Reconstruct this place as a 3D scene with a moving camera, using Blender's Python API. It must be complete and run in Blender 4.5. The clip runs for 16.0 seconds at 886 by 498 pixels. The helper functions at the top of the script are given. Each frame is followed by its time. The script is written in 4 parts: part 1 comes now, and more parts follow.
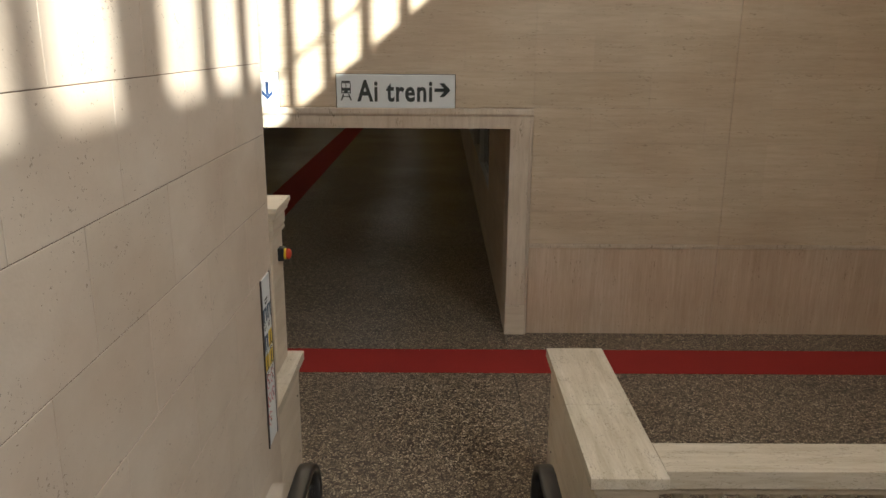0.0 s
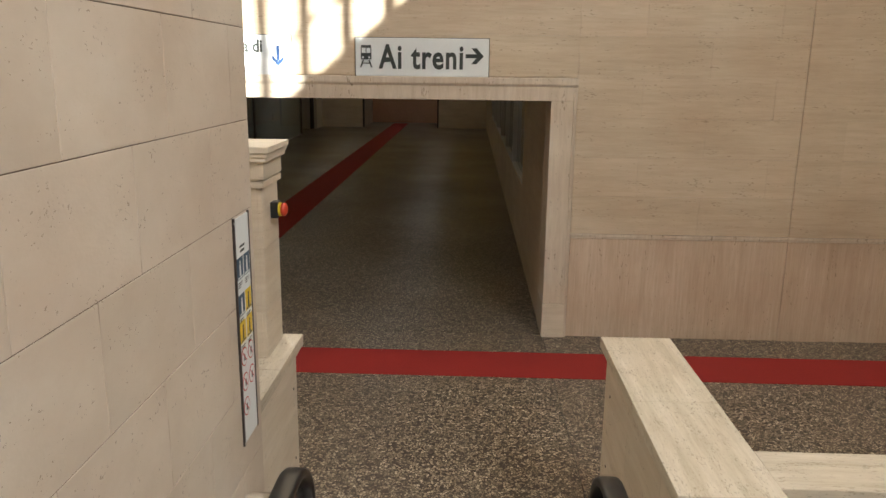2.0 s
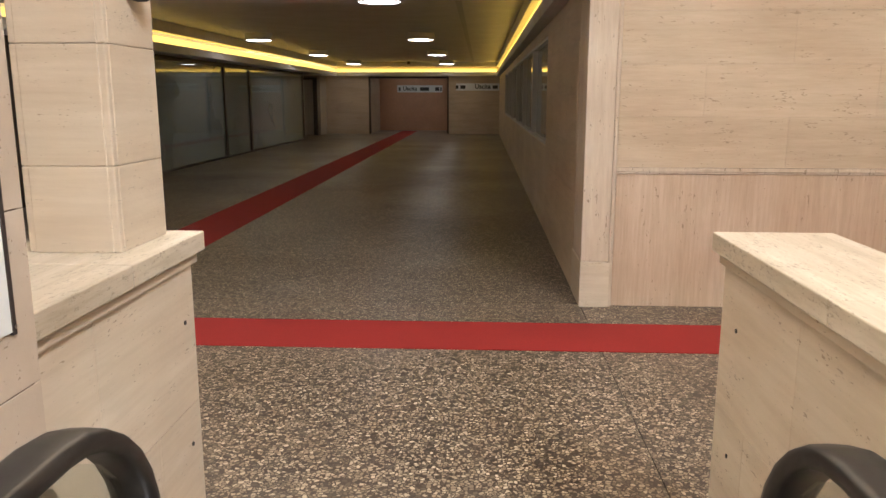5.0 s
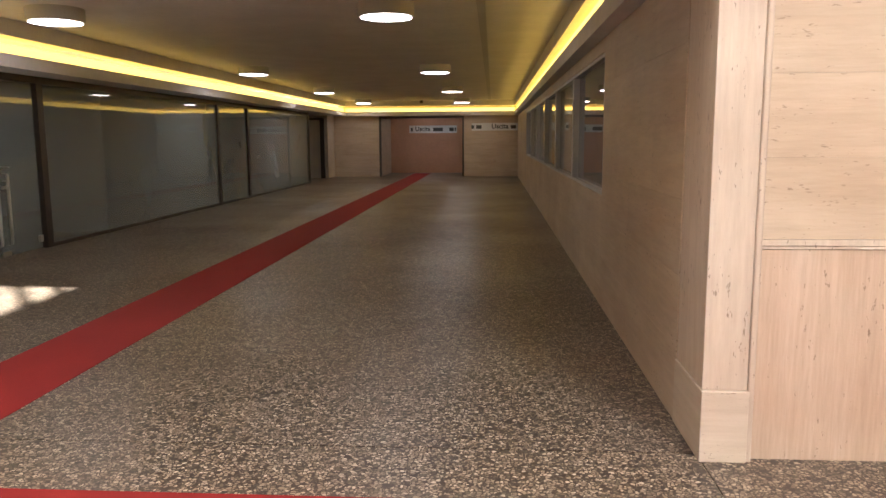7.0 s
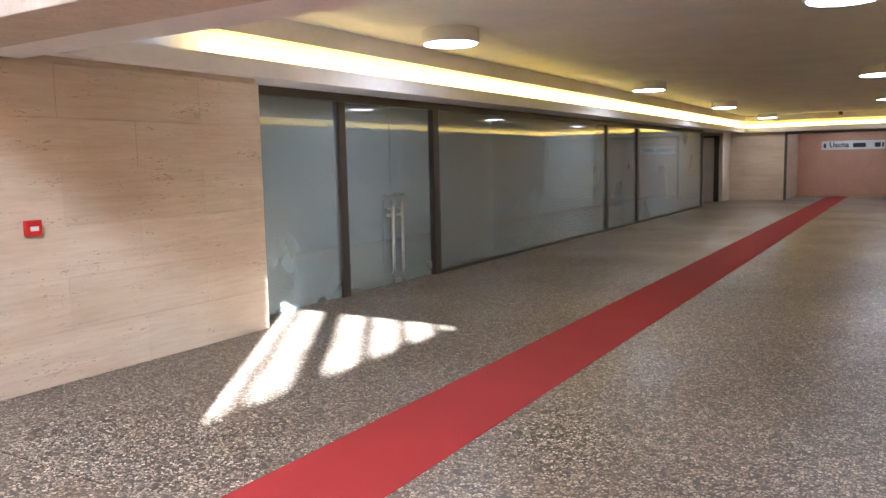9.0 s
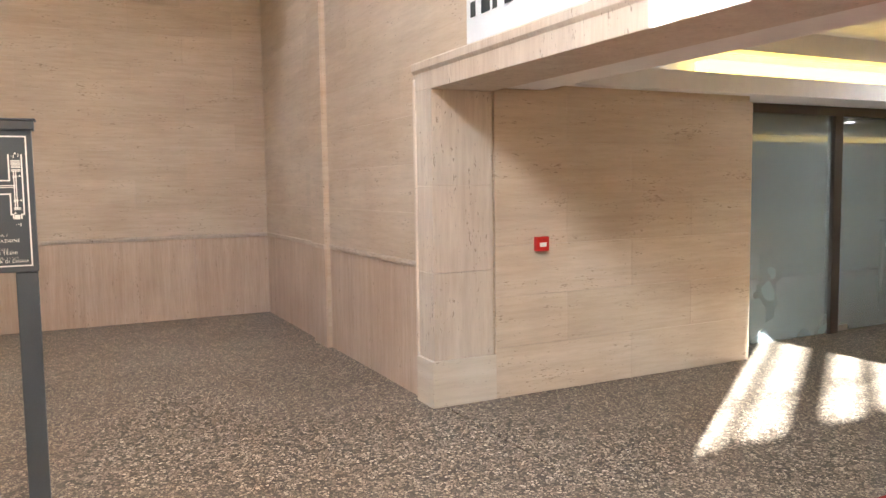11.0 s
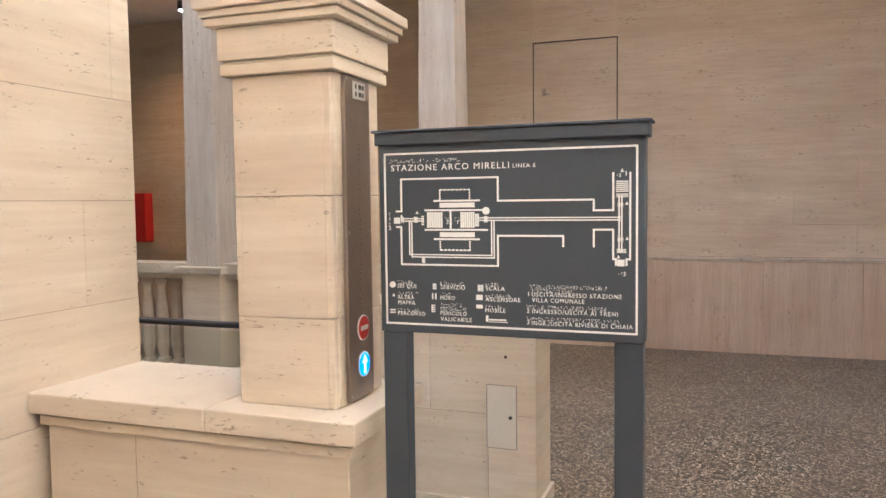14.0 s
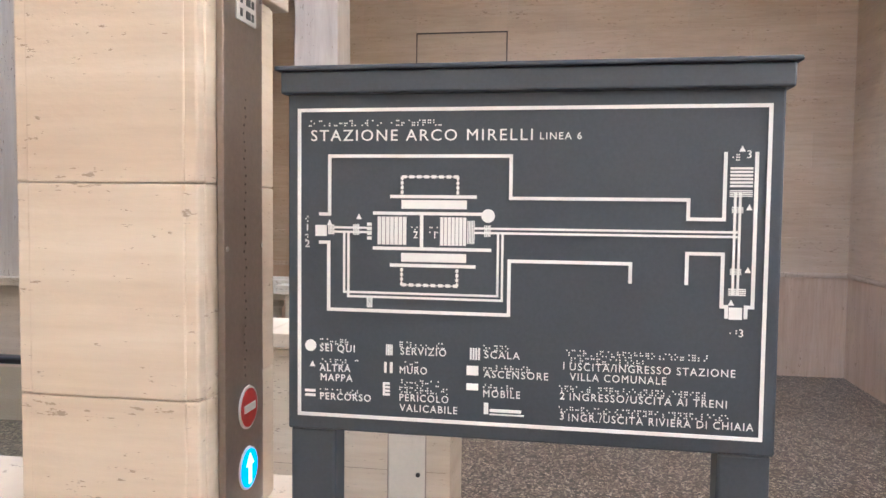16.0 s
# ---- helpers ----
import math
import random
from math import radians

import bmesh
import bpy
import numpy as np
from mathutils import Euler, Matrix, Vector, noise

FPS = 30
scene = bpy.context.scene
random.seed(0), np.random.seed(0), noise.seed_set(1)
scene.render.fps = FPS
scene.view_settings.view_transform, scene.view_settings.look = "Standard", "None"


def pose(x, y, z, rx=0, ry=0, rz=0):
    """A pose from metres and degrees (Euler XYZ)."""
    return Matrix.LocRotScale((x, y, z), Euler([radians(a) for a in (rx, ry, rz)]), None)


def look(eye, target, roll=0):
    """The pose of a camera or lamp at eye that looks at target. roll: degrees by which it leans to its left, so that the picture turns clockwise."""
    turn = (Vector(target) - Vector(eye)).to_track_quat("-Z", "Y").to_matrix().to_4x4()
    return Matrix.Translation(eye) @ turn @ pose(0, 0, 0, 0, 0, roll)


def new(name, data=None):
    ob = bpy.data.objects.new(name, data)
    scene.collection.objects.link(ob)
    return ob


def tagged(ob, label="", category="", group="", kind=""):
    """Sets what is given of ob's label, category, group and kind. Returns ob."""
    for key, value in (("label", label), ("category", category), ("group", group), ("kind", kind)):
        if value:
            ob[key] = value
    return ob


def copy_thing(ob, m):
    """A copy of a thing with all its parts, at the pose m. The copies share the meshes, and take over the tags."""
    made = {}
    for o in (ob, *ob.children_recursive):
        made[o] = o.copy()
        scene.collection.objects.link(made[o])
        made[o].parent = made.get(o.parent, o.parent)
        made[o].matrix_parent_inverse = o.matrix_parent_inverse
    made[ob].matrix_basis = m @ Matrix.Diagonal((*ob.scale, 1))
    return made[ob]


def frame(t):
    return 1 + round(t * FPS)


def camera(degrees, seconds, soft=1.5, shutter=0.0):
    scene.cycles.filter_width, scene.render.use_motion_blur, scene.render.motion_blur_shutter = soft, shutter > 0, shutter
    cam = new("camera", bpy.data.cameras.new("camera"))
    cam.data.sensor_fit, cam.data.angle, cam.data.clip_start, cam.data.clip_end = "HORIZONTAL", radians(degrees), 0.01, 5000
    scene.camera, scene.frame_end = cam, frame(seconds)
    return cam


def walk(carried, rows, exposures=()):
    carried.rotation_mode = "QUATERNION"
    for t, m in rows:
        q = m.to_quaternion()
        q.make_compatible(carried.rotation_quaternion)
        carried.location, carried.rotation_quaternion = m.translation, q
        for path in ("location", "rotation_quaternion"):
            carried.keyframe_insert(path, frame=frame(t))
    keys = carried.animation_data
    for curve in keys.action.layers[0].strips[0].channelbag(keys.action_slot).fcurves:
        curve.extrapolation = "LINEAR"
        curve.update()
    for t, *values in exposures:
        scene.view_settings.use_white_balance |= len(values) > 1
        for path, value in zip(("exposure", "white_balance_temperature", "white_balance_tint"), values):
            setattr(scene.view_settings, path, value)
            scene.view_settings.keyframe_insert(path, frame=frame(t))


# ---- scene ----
cam = camera(60.1, 16.0)
PATH = [
    (0, (-0.053, 0.129, 3.027), (-0.044, 2.06, 2.505), 0.4),
    (0.5, (-0.055, 0.343, 2.882), (-0.078, 2.279, 2.38), 0.9),
    (1, (-0.058, 0.545, 2.747), (-0.102, 2.485, 2.26), 0.8),
    (1.5, (-0.078, 0.742, 2.604), (-0.132, 2.685, 2.131), 0.7),
    (2, (-0.07, 0.94, 2.464), (-0.132, 2.886, 2.004), 0.7),
    (2.5, (-0.026, 1.147, 2.302), (-0.1, 3.095, 1.857), 0.6),
    (3, (-0.011, 1.353, 2.139), (-0.1, 3.302, 1.7), 0.6),
    (3.5, (-0.014, 1.583, 1.954), (-0.115, 3.533, 1.524), 0.6),
    (3.7, (-0.018, 1.673, 1.873), (-0.122, 3.624, 1.445), 0.6),
    (5.8, (-0.113, 3.241, 1.431), (-0.203, 5.204, 1.057), -0.3),
    (6, (-0.128, 3.447, 1.443), (-0.213, 5.413, 1.085), -0.2),
    (6.5, (-0.203, 3.989, 1.44), (-0.298, 5.961, 1.117), -0.3),
    (7, (-0.276, 4.515, 1.436), (-0.405, 6.49, 1.149), -0.3),
    (7.5, (-0.355, 4.937, 1.448), (-0.616, 6.901, 1.177), -0.7),
    (8, (-0.547, 5.374, 1.454), (-0.827, 7.337, 1.196), -0.5),
    (8.2, (-0.666, 5.543, 1.421), (-1.032, 7.495, 1.179), -0.5),
    (8.5, (-0.718, 5.78, 1.419), (-1.331, 7.67, 1.188), -1.1),
    (9, (-0.858, 5.807, 1.486), (-1.9, 7.499, 1.261), -1.2),
    (9.2, (-0.85, 5.818, 1.493), (-2.021, 7.426, 1.278), -1.2),
    (11.3, (-1.293, 5.556, 1.55), (-3.162, 6.247, 1.379), -1.4),
    (11.5, (-1.385, 5.569, 1.557), (-3.305, 6.1, 1.383), -1.8),
    (11.8, (-1.565, 5.523, 1.568), (-3.535, 5.822, 1.4), -1.1),
    (12, (-1.573, 5.581, 1.565), (-3.562, 5.711, 1.395), -0.7),
    (12.5, (-1.82, 5.559, 1.563), (-3.803, 5.36, 1.393), -0.9),
    (13, (-2.022, 5.547, 1.583), (-3.955, 5.055, 1.432), -1.3),
    (13.2, (-2.116, 5.615, 1.611), (-4.021, 5.028, 1.449), -0.8),
    (13.5, (-2.143, 5.608, 1.595), (-4.049, 5.016, 1.462), -0.9),
    (14, (-2.243, 5.648, 1.597), (-4.122, 4.975, 1.474), -0.7),
    (14.5, (-2.457, 5.517, 1.597), (-4.339, 4.852, 1.477), -0.5),
    (15, (-2.672, 5.372, 1.59), (-4.607, 4.883, 1.471), -0.1),
    (15.5, (-2.868, 5.295, 1.58), (-4.832, 4.935, 1.465), 0.4),
    (16, (-2.946, 5.254, 1.587), (-4.918, 4.936, 1.476), 0.6),
]
GAPS = [
    (4.4, (-0.04, 2.05, 1.62), (-0.14, 4.005, 1.21), 0.35),
    (5.1, (-0.075, 2.55, 1.47), (-0.17, 4.51, 1.08), 0.0),
]
EXPOSURES = [
    (0.0, 1.85, 6150, 4), (1.0, 2.25, 6150, 3), (2.0, 2.60, 6150, 4), (3.5, 2.98, 6150, 7), (6.0, 3.70, 6150, 12), (7.5, 4.38, 6000, 16), (8.0, 4.88, 5800, 15),
    (9.0, 5.05, 5100, 12), (11.5, 4.76, 5600, 8), (12.0, 4.74, 5050, 8), (13.0, 4.57, 5050, 8), (14.0, 4.53, 5200, 8), (15.0, 4.54, 5250, 9), (15.5, 4.62, 4850, 8), (16.0, 4.62, 4850, 9),
]
ROWS = sorted(PATH + GAPS, key=lambda r: r[0])
walk(cam, [(t, look(e, g, r)) for t, e, g, r in ROWS], EXPOSURES)

# ---- world, sun, sky light ----
SUN_WAY = Vector((-0.70, 1.0, -0.571)).normalized()
world = bpy.data.worlds.new("sky")
scene.world = world
world.use_nodes = True
wn = world.node_tree.nodes
sky = wn.new("ShaderNodeTexSky")
sky.sky_type, sky.sun_disc = "NISHITA", False
sky.sun_elevation, sky.sun_rotation = radians(25.1), radians(145.0)
world.node_tree.links.new(sky.outputs[0], wn["Background"].inputs[0])
wn["Background"].inputs[1].default_value = 0.05

sun = new("sun", bpy.data.lights.new("sun", "SUN"))
sun.data.energy, sun.data.angle, sun.data.color = 5.0, radians(0.5), (1.0, 0.955, 0.885)
sun.matrix_world = look((30, -35, 30), Vector((30, -35, 30)) + SUN_WAY)


def area(name, eye, target, sx, sy, watts, color):
    lamp = new(name, bpy.data.lights.new(name, "AREA"))
    lamp.data.shape, lamp.data.size, lamp.data.size_y = "RECTANGLE", sx, sy
    lamp.data.energy, lamp.data.color = watts, color
    lamp.matrix_world = look(eye, target)
    return lamp


# unseen fill lamp overhead, added to brighten the hall from above
area("roof_fill", (-3.15, 1.0, 10.35), (-3.15, 1.001, 0), 6.6, 11.5, 42, (1.0, 0.93, 0.82))
area("window_light", (4.9, -3.5, 8.7), (0, -4.4, 6.9), 9.0, 2.2, 240, (0.98, 0.98, 1.0))


aisle = new("aisle_light", bpy.data.lights.new("aisle_light", "SPOT"))
aisle.data.energy, aisle.data.color, aisle.data.spot_size, aisle.data.spot_blend, aisle.data.shadow_soft_size = 8, (1.0, 0.56, 0.27), radians(160), 1.0, 0.05
aisle.matrix_world = look((-9.9, -0.33, 3.86), (-9.6, 0.3, 0))


# ---- materials ----
def shader(name, rough=0.6, metal=0.0, color=None):
    m = bpy.data.materials.new(name)
    m.use_nodes = True
    nt = m.node_tree
    b = nt.nodes["Principled BSDF"]
    b.inputs["Roughness"].default_value, b.inputs["Metallic"].default_value = rough, metal
    if color:
        b.inputs["Base Color"].default_value = (*color, 1)
    return m, nt, b


def coords(nt, scale):
    geo, mp = nt.nodes.new("ShaderNodeNewGeometry"), nt.nodes.new("ShaderNodeMapping")
    mp.inputs["Scale"].default_value = scale
    nt.links.new(geo.outputs["Position"], mp.inputs["Vector"])
    return mp.outputs[0]


def noise_tex(nt, vec, scale, detail=4.0, rough=0.55):
    n = nt.nodes.new("ShaderNodeTexNoise")
    n.inputs["Scale"].default_value, n.inputs["Detail"].default_value = scale, detail
    n.inputs["Roughness"].default_value = rough
    nt.links.new(vec, n.inputs["Vector"])
    return n.outputs["Fac"]


def ramp(nt, fac, stops):
    r = nt.nodes.new("ShaderNodeValToRGB")
    el = r.color_ramp.elements
    while len(el) < len(stops):
        el.new(0.5)
    for e, (p, c) in zip(el, stops):
        e.position, e.color = p, (*c, 1)
    nt.links.new(fac, r.inputs[0])
    return r.outputs[0]


def mix(nt, kind, fac, a, b):
    n = nt.nodes.new("ShaderNodeMix")
    n.data_type, n.blend_type = "RGBA", kind
    for sock, v in ((n.inputs[0], fac), (n.inputs[6], a), (n.inputs[7], b)):
        if hasattr(v, "links"):
            nt.links.new(v, sock)
        else:
            sock.default_value = v
    return n.outputs[2]


def bump(nt, b, height, strength, dist=0.002):
    n = nt.nodes.new("ShaderNodeBump")
    n.inputs["Strength"].default_value, n.inputs["Distance"].default_value = strength, dist
    nt.links.new(height, n.inputs["Height"])
    nt.links.new(n.outputs[0], b.inputs["Normal"])


def travertine(name, veins, dark, mid, light, rough=0.5, pits=0.66, pit_scale=(20, 20, 75), vary=0.07, line=1.0, soft=0.025, depth=1.0):
    """Cut stone with veins: veins is the stretch of the bands along x, y and z."""
    m, nt, b = shader(name, rough)
    v = noise_tex(nt, coords(nt, veins), 1.0, 7.0, 0.62)
    base = ramp(nt, v, [(0.28, dark), (0.5, mid), (0.72, light)])
    cloud = noise_tex(nt, coords(nt, (1.1, 1.1, 1.6)), 1.0, 5.0)
    base = mix(nt, "MULTIPLY", 1.0, base, ramp(nt, cloud, [(0.3, (0.88, 0.82, 0.77)), (0.7, (1.05, 1.035, 1.01))]))
    info = nt.nodes.new("ShaderNodeObjectInfo")
    base = mix(nt, "MULTIPLY", 1.0, base, ramp(nt, info.outputs["Random"], [(0.0, (1 - vary, 1 - vary, 1 - vary * 1.15)), (1.0, (1, 1, 1))]))
    lines = noise_tex(nt, coords(nt, tuple(c * 4.2 for c in veins)), 1.0, 4.0, 0.7)
    base = mix(nt, "MULTIPLY", 1.0, base, ramp(nt, lines, [(0.3, (1 - 0.10 * line, 1 - 0.125 * line, 1 - 0.15 * line)), (0.62, (1 + 0.04 * line,) * 3)]))
    cluster = noise_tex(nt, coords(nt, tuple(c * 0.14 for c in pit_scale)), 1.0, 2.0)
    grains = noise_tex(nt, coords(nt, pit_scale), 1.0, 3.0, 0.7)
    join = nt.nodes.new("ShaderNodeMath")
    join.operation = "MULTIPLY_ADD"
    join.inputs[1].default_value = 0.42
    nt.links.new(cluster, join.inputs[0])
    less = nt.nodes.new("ShaderNodeMath")
    less.operation = "SUBTRACT"
    less.inputs[1].default_value = 0.21
    nt.links.new(grains, less.inputs[0])
    nt.links.new(less.outputs[0], join.inputs[2])
    p = join.outputs[0]
    pit = ramp(nt, p, [(pits, (0, 0, 0)), (pits + soft, (depth,) * 3)])
    base = mix(nt, "MIX", pit, base, (dark[0] * 0.55, dark[1] * 0.5, dark[2] * 0.45, 1))
    nt.links.new(base, b.inputs["Base Color"])
    fine = noise_tex(nt, coords(nt, (60, 60, 90)), 1.0, 2.0)
    h = nt.nodes.new("ShaderNodeMath")
    h.operation = "SUBTRACT"
    nt.links.new(fine, h.inputs[0])
    nt.links.new(pit, h.inputs[1])
    bump(nt, b, h.outputs[0], 0.35)
    return m


STONE = travertine("stone_wall", (0.8, 0.8, 9), (0.55, 0.45, 0.33), (0.60, 0.50, 0.375), (0.645, 0.55, 0.425), pits=0.655, vary=0.09, line=0.85, soft=0.05, depth=0.9)
BLOCKSTONE = travertine("stone_block_wall", (1.6, 1.6, 2.6), (0.545, 0.46, 0.37), (0.60, 0.52, 0.43), (0.645, 0.575, 0.49), pits=0.672, pit_scale=(58, 58, 84), vary=0.08, line=0.25, soft=0.03, depth=0.95)
DADO = travertine("stone_dado", (13, 13, 0.9), (0.52, 0.405, 0.295), (0.575, 0.455, 0.345), (0.63, 0.52, 0.41), pits=0.68, pit_scale=(60, 60, 18), line=1.0)
PALE = travertine("stone_pale", (0.8, 0.8, 12), (0.585, 0.51, 0.405), (0.655, 0.585, 0.475), (0.72, 0.66, 0.56), pits=0.665, pit_scale=(34, 34, 130), soft=0.045, depth=0.9, line=0.5)
TRIM = travertine("stone_trim", (9, 9, 0.8), (0.56, 0.48, 0.385), (0.62, 0.54, 0.44), (0.67, 0.60, 0.50), pit_scale=(60, 60, 18))
CAP = travertine("stone_cap", (16, 1.6, 16), (0.47, 0.42, 0.32), (0.60, 0.55, 0.45), (0.68, 0.635, 0.55), rough=0.5, pits=0.58, pit_scale=(120, 42, 120), soft=0.08, depth=0.6)
CAP_X = travertine("stone_cap_cross", (1.6, 16, 16), (0.47, 0.42, 0.32), (0.60, 0.55, 0.45), (0.68, 0.635, 0.55), rough=0.5, pits=0.58, pit_scale=(42, 120, 120), soft=0.08, depth=0.6)
SHAFT = travertine("stone_grey", (7, 7, 0.7), (0.49, 0.455, 0.41), (0.565, 0.53, 0.48), (0.625, 0.595, 0.545), pit_scale=(60, 60, 18))


def terrazzo():
    m, nt, b = shader("pebble_terrazzo", 0.34)
    b.inputs["Specular IOR Level"].default_value = 0.32
    vec = coords(nt, (1, 1, 1))
    warp = nt.nodes.new("ShaderNodeTexNoise")
    warp.inputs["Scale"].default_value = 30
    nt.links.new(vec, warp.inputs["Vector"])
    add = nt.nodes.new("ShaderNodeVectorMath")
    add.operation = "MULTIPLY_ADD"
    add.inputs[1].default_value = (0.02, 0.02, 0.0)
    nt.links.new(warp.outputs["Color"], add.inputs[0])
    nt.links.new(vec, add.inputs[2])
    cell, edge = nt.nodes.new("ShaderNodeTexVoronoi"), nt.nodes.new("ShaderNodeTexVoronoi")
    edge.feature = "DISTANCE_TO_EDGE"
    for v in (cell, edge):
        v.inputs["Scale"].default_value = 55
        nt.links.new(add.outputs[0], v.inputs["Vector"])
    sep = nt.nodes.new("ShaderNodeSeparateColor")
    nt.links.new(cell.outputs["Color"], sep.inputs[0])
    stone = ramp(nt, sep.outputs[0], [(0.0, (0.045, 0.036, 0.028)), (0.18, (0.125, 0.10, 0.072)), (0.36, (0.245, 0.199, 0.142)), (0.72, (0.375, 0.313, 0.224)), (1.0, (0.57, 0.495, 0.37))])
    gap = ramp(nt, edge.outputs["Distance"], [(0.06, (1, 1, 1)), (0.15, (0, 0, 0))])
    base = mix(nt, "MIX", gap, stone, (0.062, 0.043, 0.032, 1))
    worn = noise_tex(nt, coords(nt, (0.5, 0.5, 0.5)), 1.0, 4.0)
    base = mix(nt, "MULTIPLY", 1.0, base, ramp(nt, worn, [(0.3, (0.84, 0.81, 0.78)), (0.7, (1.08, 1.06, 1.04))]))
    nt.links.new(base, b.inputs["Base Color"])
    r = ramp(nt, worn, [(0.3, (0.44, 0.44, 0.44)), (0.7, (0.32, 0.32, 0.32))])
    nt.links.new(r, b.inputs["Roughness"])
    bump(nt, b, edge.outputs["Distance"], 0.06)
    return m


def speckled(name, color, rough, metal=0.0, scale=40.0, amount=0.12, bumpy=0.1):
    m, nt, b = shader(name, rough, metal)
    n = noise_tex(nt, coords(nt, (1, 1, 1)), scale, 5.0)
    big = noise_tex(nt, coords(nt, (1, 1, 1)), 1.7, 3.0)
    lo, hi = tuple(c * (1 - amount) for c in color), tuple(min(1, c * (1 + amount)) for c in color)
    base = mix(nt, "MULTIPLY", 1.0, ramp(nt, n, [(0.3, lo), (0.7, hi)]), ramp(nt, big, [(0.3, (0.9, 0.9, 0.9)), (0.7, (1, 1, 1))]))
    nt.links.new(base, b.inputs["Base Color"])
    bump(nt, b, n, bumpy, 0.001)
    return m


def glow(name, color, strength):
    m, nt, b = shader(name, 0.5, color=color)
    b.inputs["Emission Color"].default_value, b.inputs["Emission Strength"].default_value = (*color, 1), strength
    return m


def pane_glass(name, tint, rough=0.0, haze=0.0):
    m, nt, b = shader(name, rough, color=tint)
    b.inputs["Transmission Weight"].default_value, b.inputs["IOR"].default_value = 1.0, 1.45
    # pale diffuse film: the glare and veil on the glass put into its colour
    if haze:
        film, blend = nt.nodes.new("ShaderNodeBsdfDiffuse"), nt.nodes.new("ShaderNodeMixShader")
        film.inputs["Color"].default_value = (0.60, 0.68, 0.65, 1)
        n = noise_tex(nt, coords(nt, (0.7, 0.7, 0.7)), 1.0, 4.0)
        nt.links.new(ramp(nt, n, [(0.3, (haze * 0.85,) * 3), (0.7, (haze * 1.1,) * 3)]), blend.inputs[0])
        nt.links.new(b.outputs[0], blend.inputs[1])
        nt.links.new(film.outputs[0], blend.inputs[2])
        nt.links.new(blend.outputs[0], nt.nodes["Material Output"].inputs[0])
    return m


def thin_glass(name, tint):
    """A clear pane seen straight through, with a Fresnel gloss."""
    m, nt, b = shader(name, 0.02, color=tint)
    clear, gloss, blend, edge, steep = (nt.nodes.new("ShaderNode" + k) for k in ("BsdfTransparent", "BsdfGlossy", "MixShader", "LayerWeight", "Math"))
    clear.inputs["Color"].default_value = (*tint, 1)
    gloss.inputs["Roughness"].default_value = 0.03
    edge.inputs["Blend"].default_value = 0.5
    steep.operation = "POWER"
    steep.inputs[1].default_value = 4.0
    nt.links.new(edge.outputs["Facing"], steep.inputs[0])
    nt.links.new(ramp(nt, steep.outputs[0], [(0.0, (0.04,) * 3), (1.0, (0.8,) * 3)]), blend.inputs[0])
    nt.links.new(clear.outputs[0], blend.inputs[1])
    nt.links.new(gloss.outputs[0], blend.inputs[2])
    nt.links.new(blend.outputs[0], nt.nodes["Material Output"].inputs[0])
    return m


FLOOR = terrazzo()
GROUT = speckled("grout", (0.05, 0.04, 0.035), 0.9)
JOINT = speckled("joint_mortar", (0.17, 0.125, 0.09), 0.9)
RED = speckled("red_strip", (0.30, 0.015, 0.011), 0.9, scale=160, amount=0.1)
CEILING = speckled("ceiling_paint", (0.80, 0.775, 0.745), 0.9, scale=14, amount=0.03, bumpy=0.03)
SALMON = speckled("salmon_plaster", (0.62, 0.36, 0.23), 0.75, scale=10, amount=0.05)
PLASTER = speckled("plaster", (0.58, 0.50, 0.40), 0.75, scale=10, amount=0.05)
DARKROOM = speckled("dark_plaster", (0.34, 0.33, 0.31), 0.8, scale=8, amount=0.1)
BRONZE = speckled("bronze_frame", (0.075, 0.06, 0.052), 0.42, 0.4, scale=60, amount=0.15)
WHITEMETAL = speckled("white_metal", (0.55, 0.53, 0.50), 0.4, 0.1, scale=60, amount=0.05)
STEEL = speckled("brushed_steel", (0.50, 0.47, 0.43), 0.34, 1.0, scale=90, amount=0.06)
PANEL = speckled("steel_panel", (0.33, 0.28, 0.24), 0.40, 0.85, scale=120, amount=0.06)
RUBBER = speckled("handrail_rubber", (0.016, 0.014, 0.013), 0.38, scale=80, amount=0.2)
SLATE = speckled("slate_paint", (0.047, 0.058, 0.071), 0.46, scale=220, amount=0.08)
WHITE = speckled("white_paint", (0.80, 0.80, 0.78), 0.5, scale=120, amount=0.02)
SIGN = speckled("sign_white", (0.78, 0.80, 0.79), 0.38, scale=60, amount=0.02)
INK = speckled("dark_ink", (0.045, 0.05, 0.045), 0.5)
PICTOBLUE = speckled("pictogram_blue", (0.035, 0.075, 0.12), 0.5)
BLUEINK = speckled("blue_ink", (0.015, 0.055, 0.16), 0.5)
YELLOW = speckled("yellow_paint", (0.75, 0.52, 0.03), 0.45)
REDPAINT = speckled("red_paint", (0.50, 0.018, 0.012), 0.38)
BUTTONRED = speckled("button_red", (0.58, 0.055, 0.022), 0.4)
BLACK = speckled("black_plastic", (0.02, 0.02, 0.02), 0.45)
HATCHPAINT = speckled("hatch_paint", (0.68, 0.63, 0.54), 0.45, scale=60, amount=0.03)
LED = glow("yellow_led", (1.0, 0.67, 0.12), 0.2)
LAMP = glow("lamp_white", (1.0, 0.95, 0.91), 1.12)
BLUELIT = glow("blue_signal", (0.01, 0.22, 0.95), 0.1)
WHITELIT = glow("white_signal", (0.8, 0.95, 1.0), 0.06)
GLASS = pane_glass("dark_glass", (0.62, 0.66, 0.63), haze=0.27)
DARKGLASS = pane_glass("inner_window_glass", (0.55, 0.54, 0.50), haze=0.07)
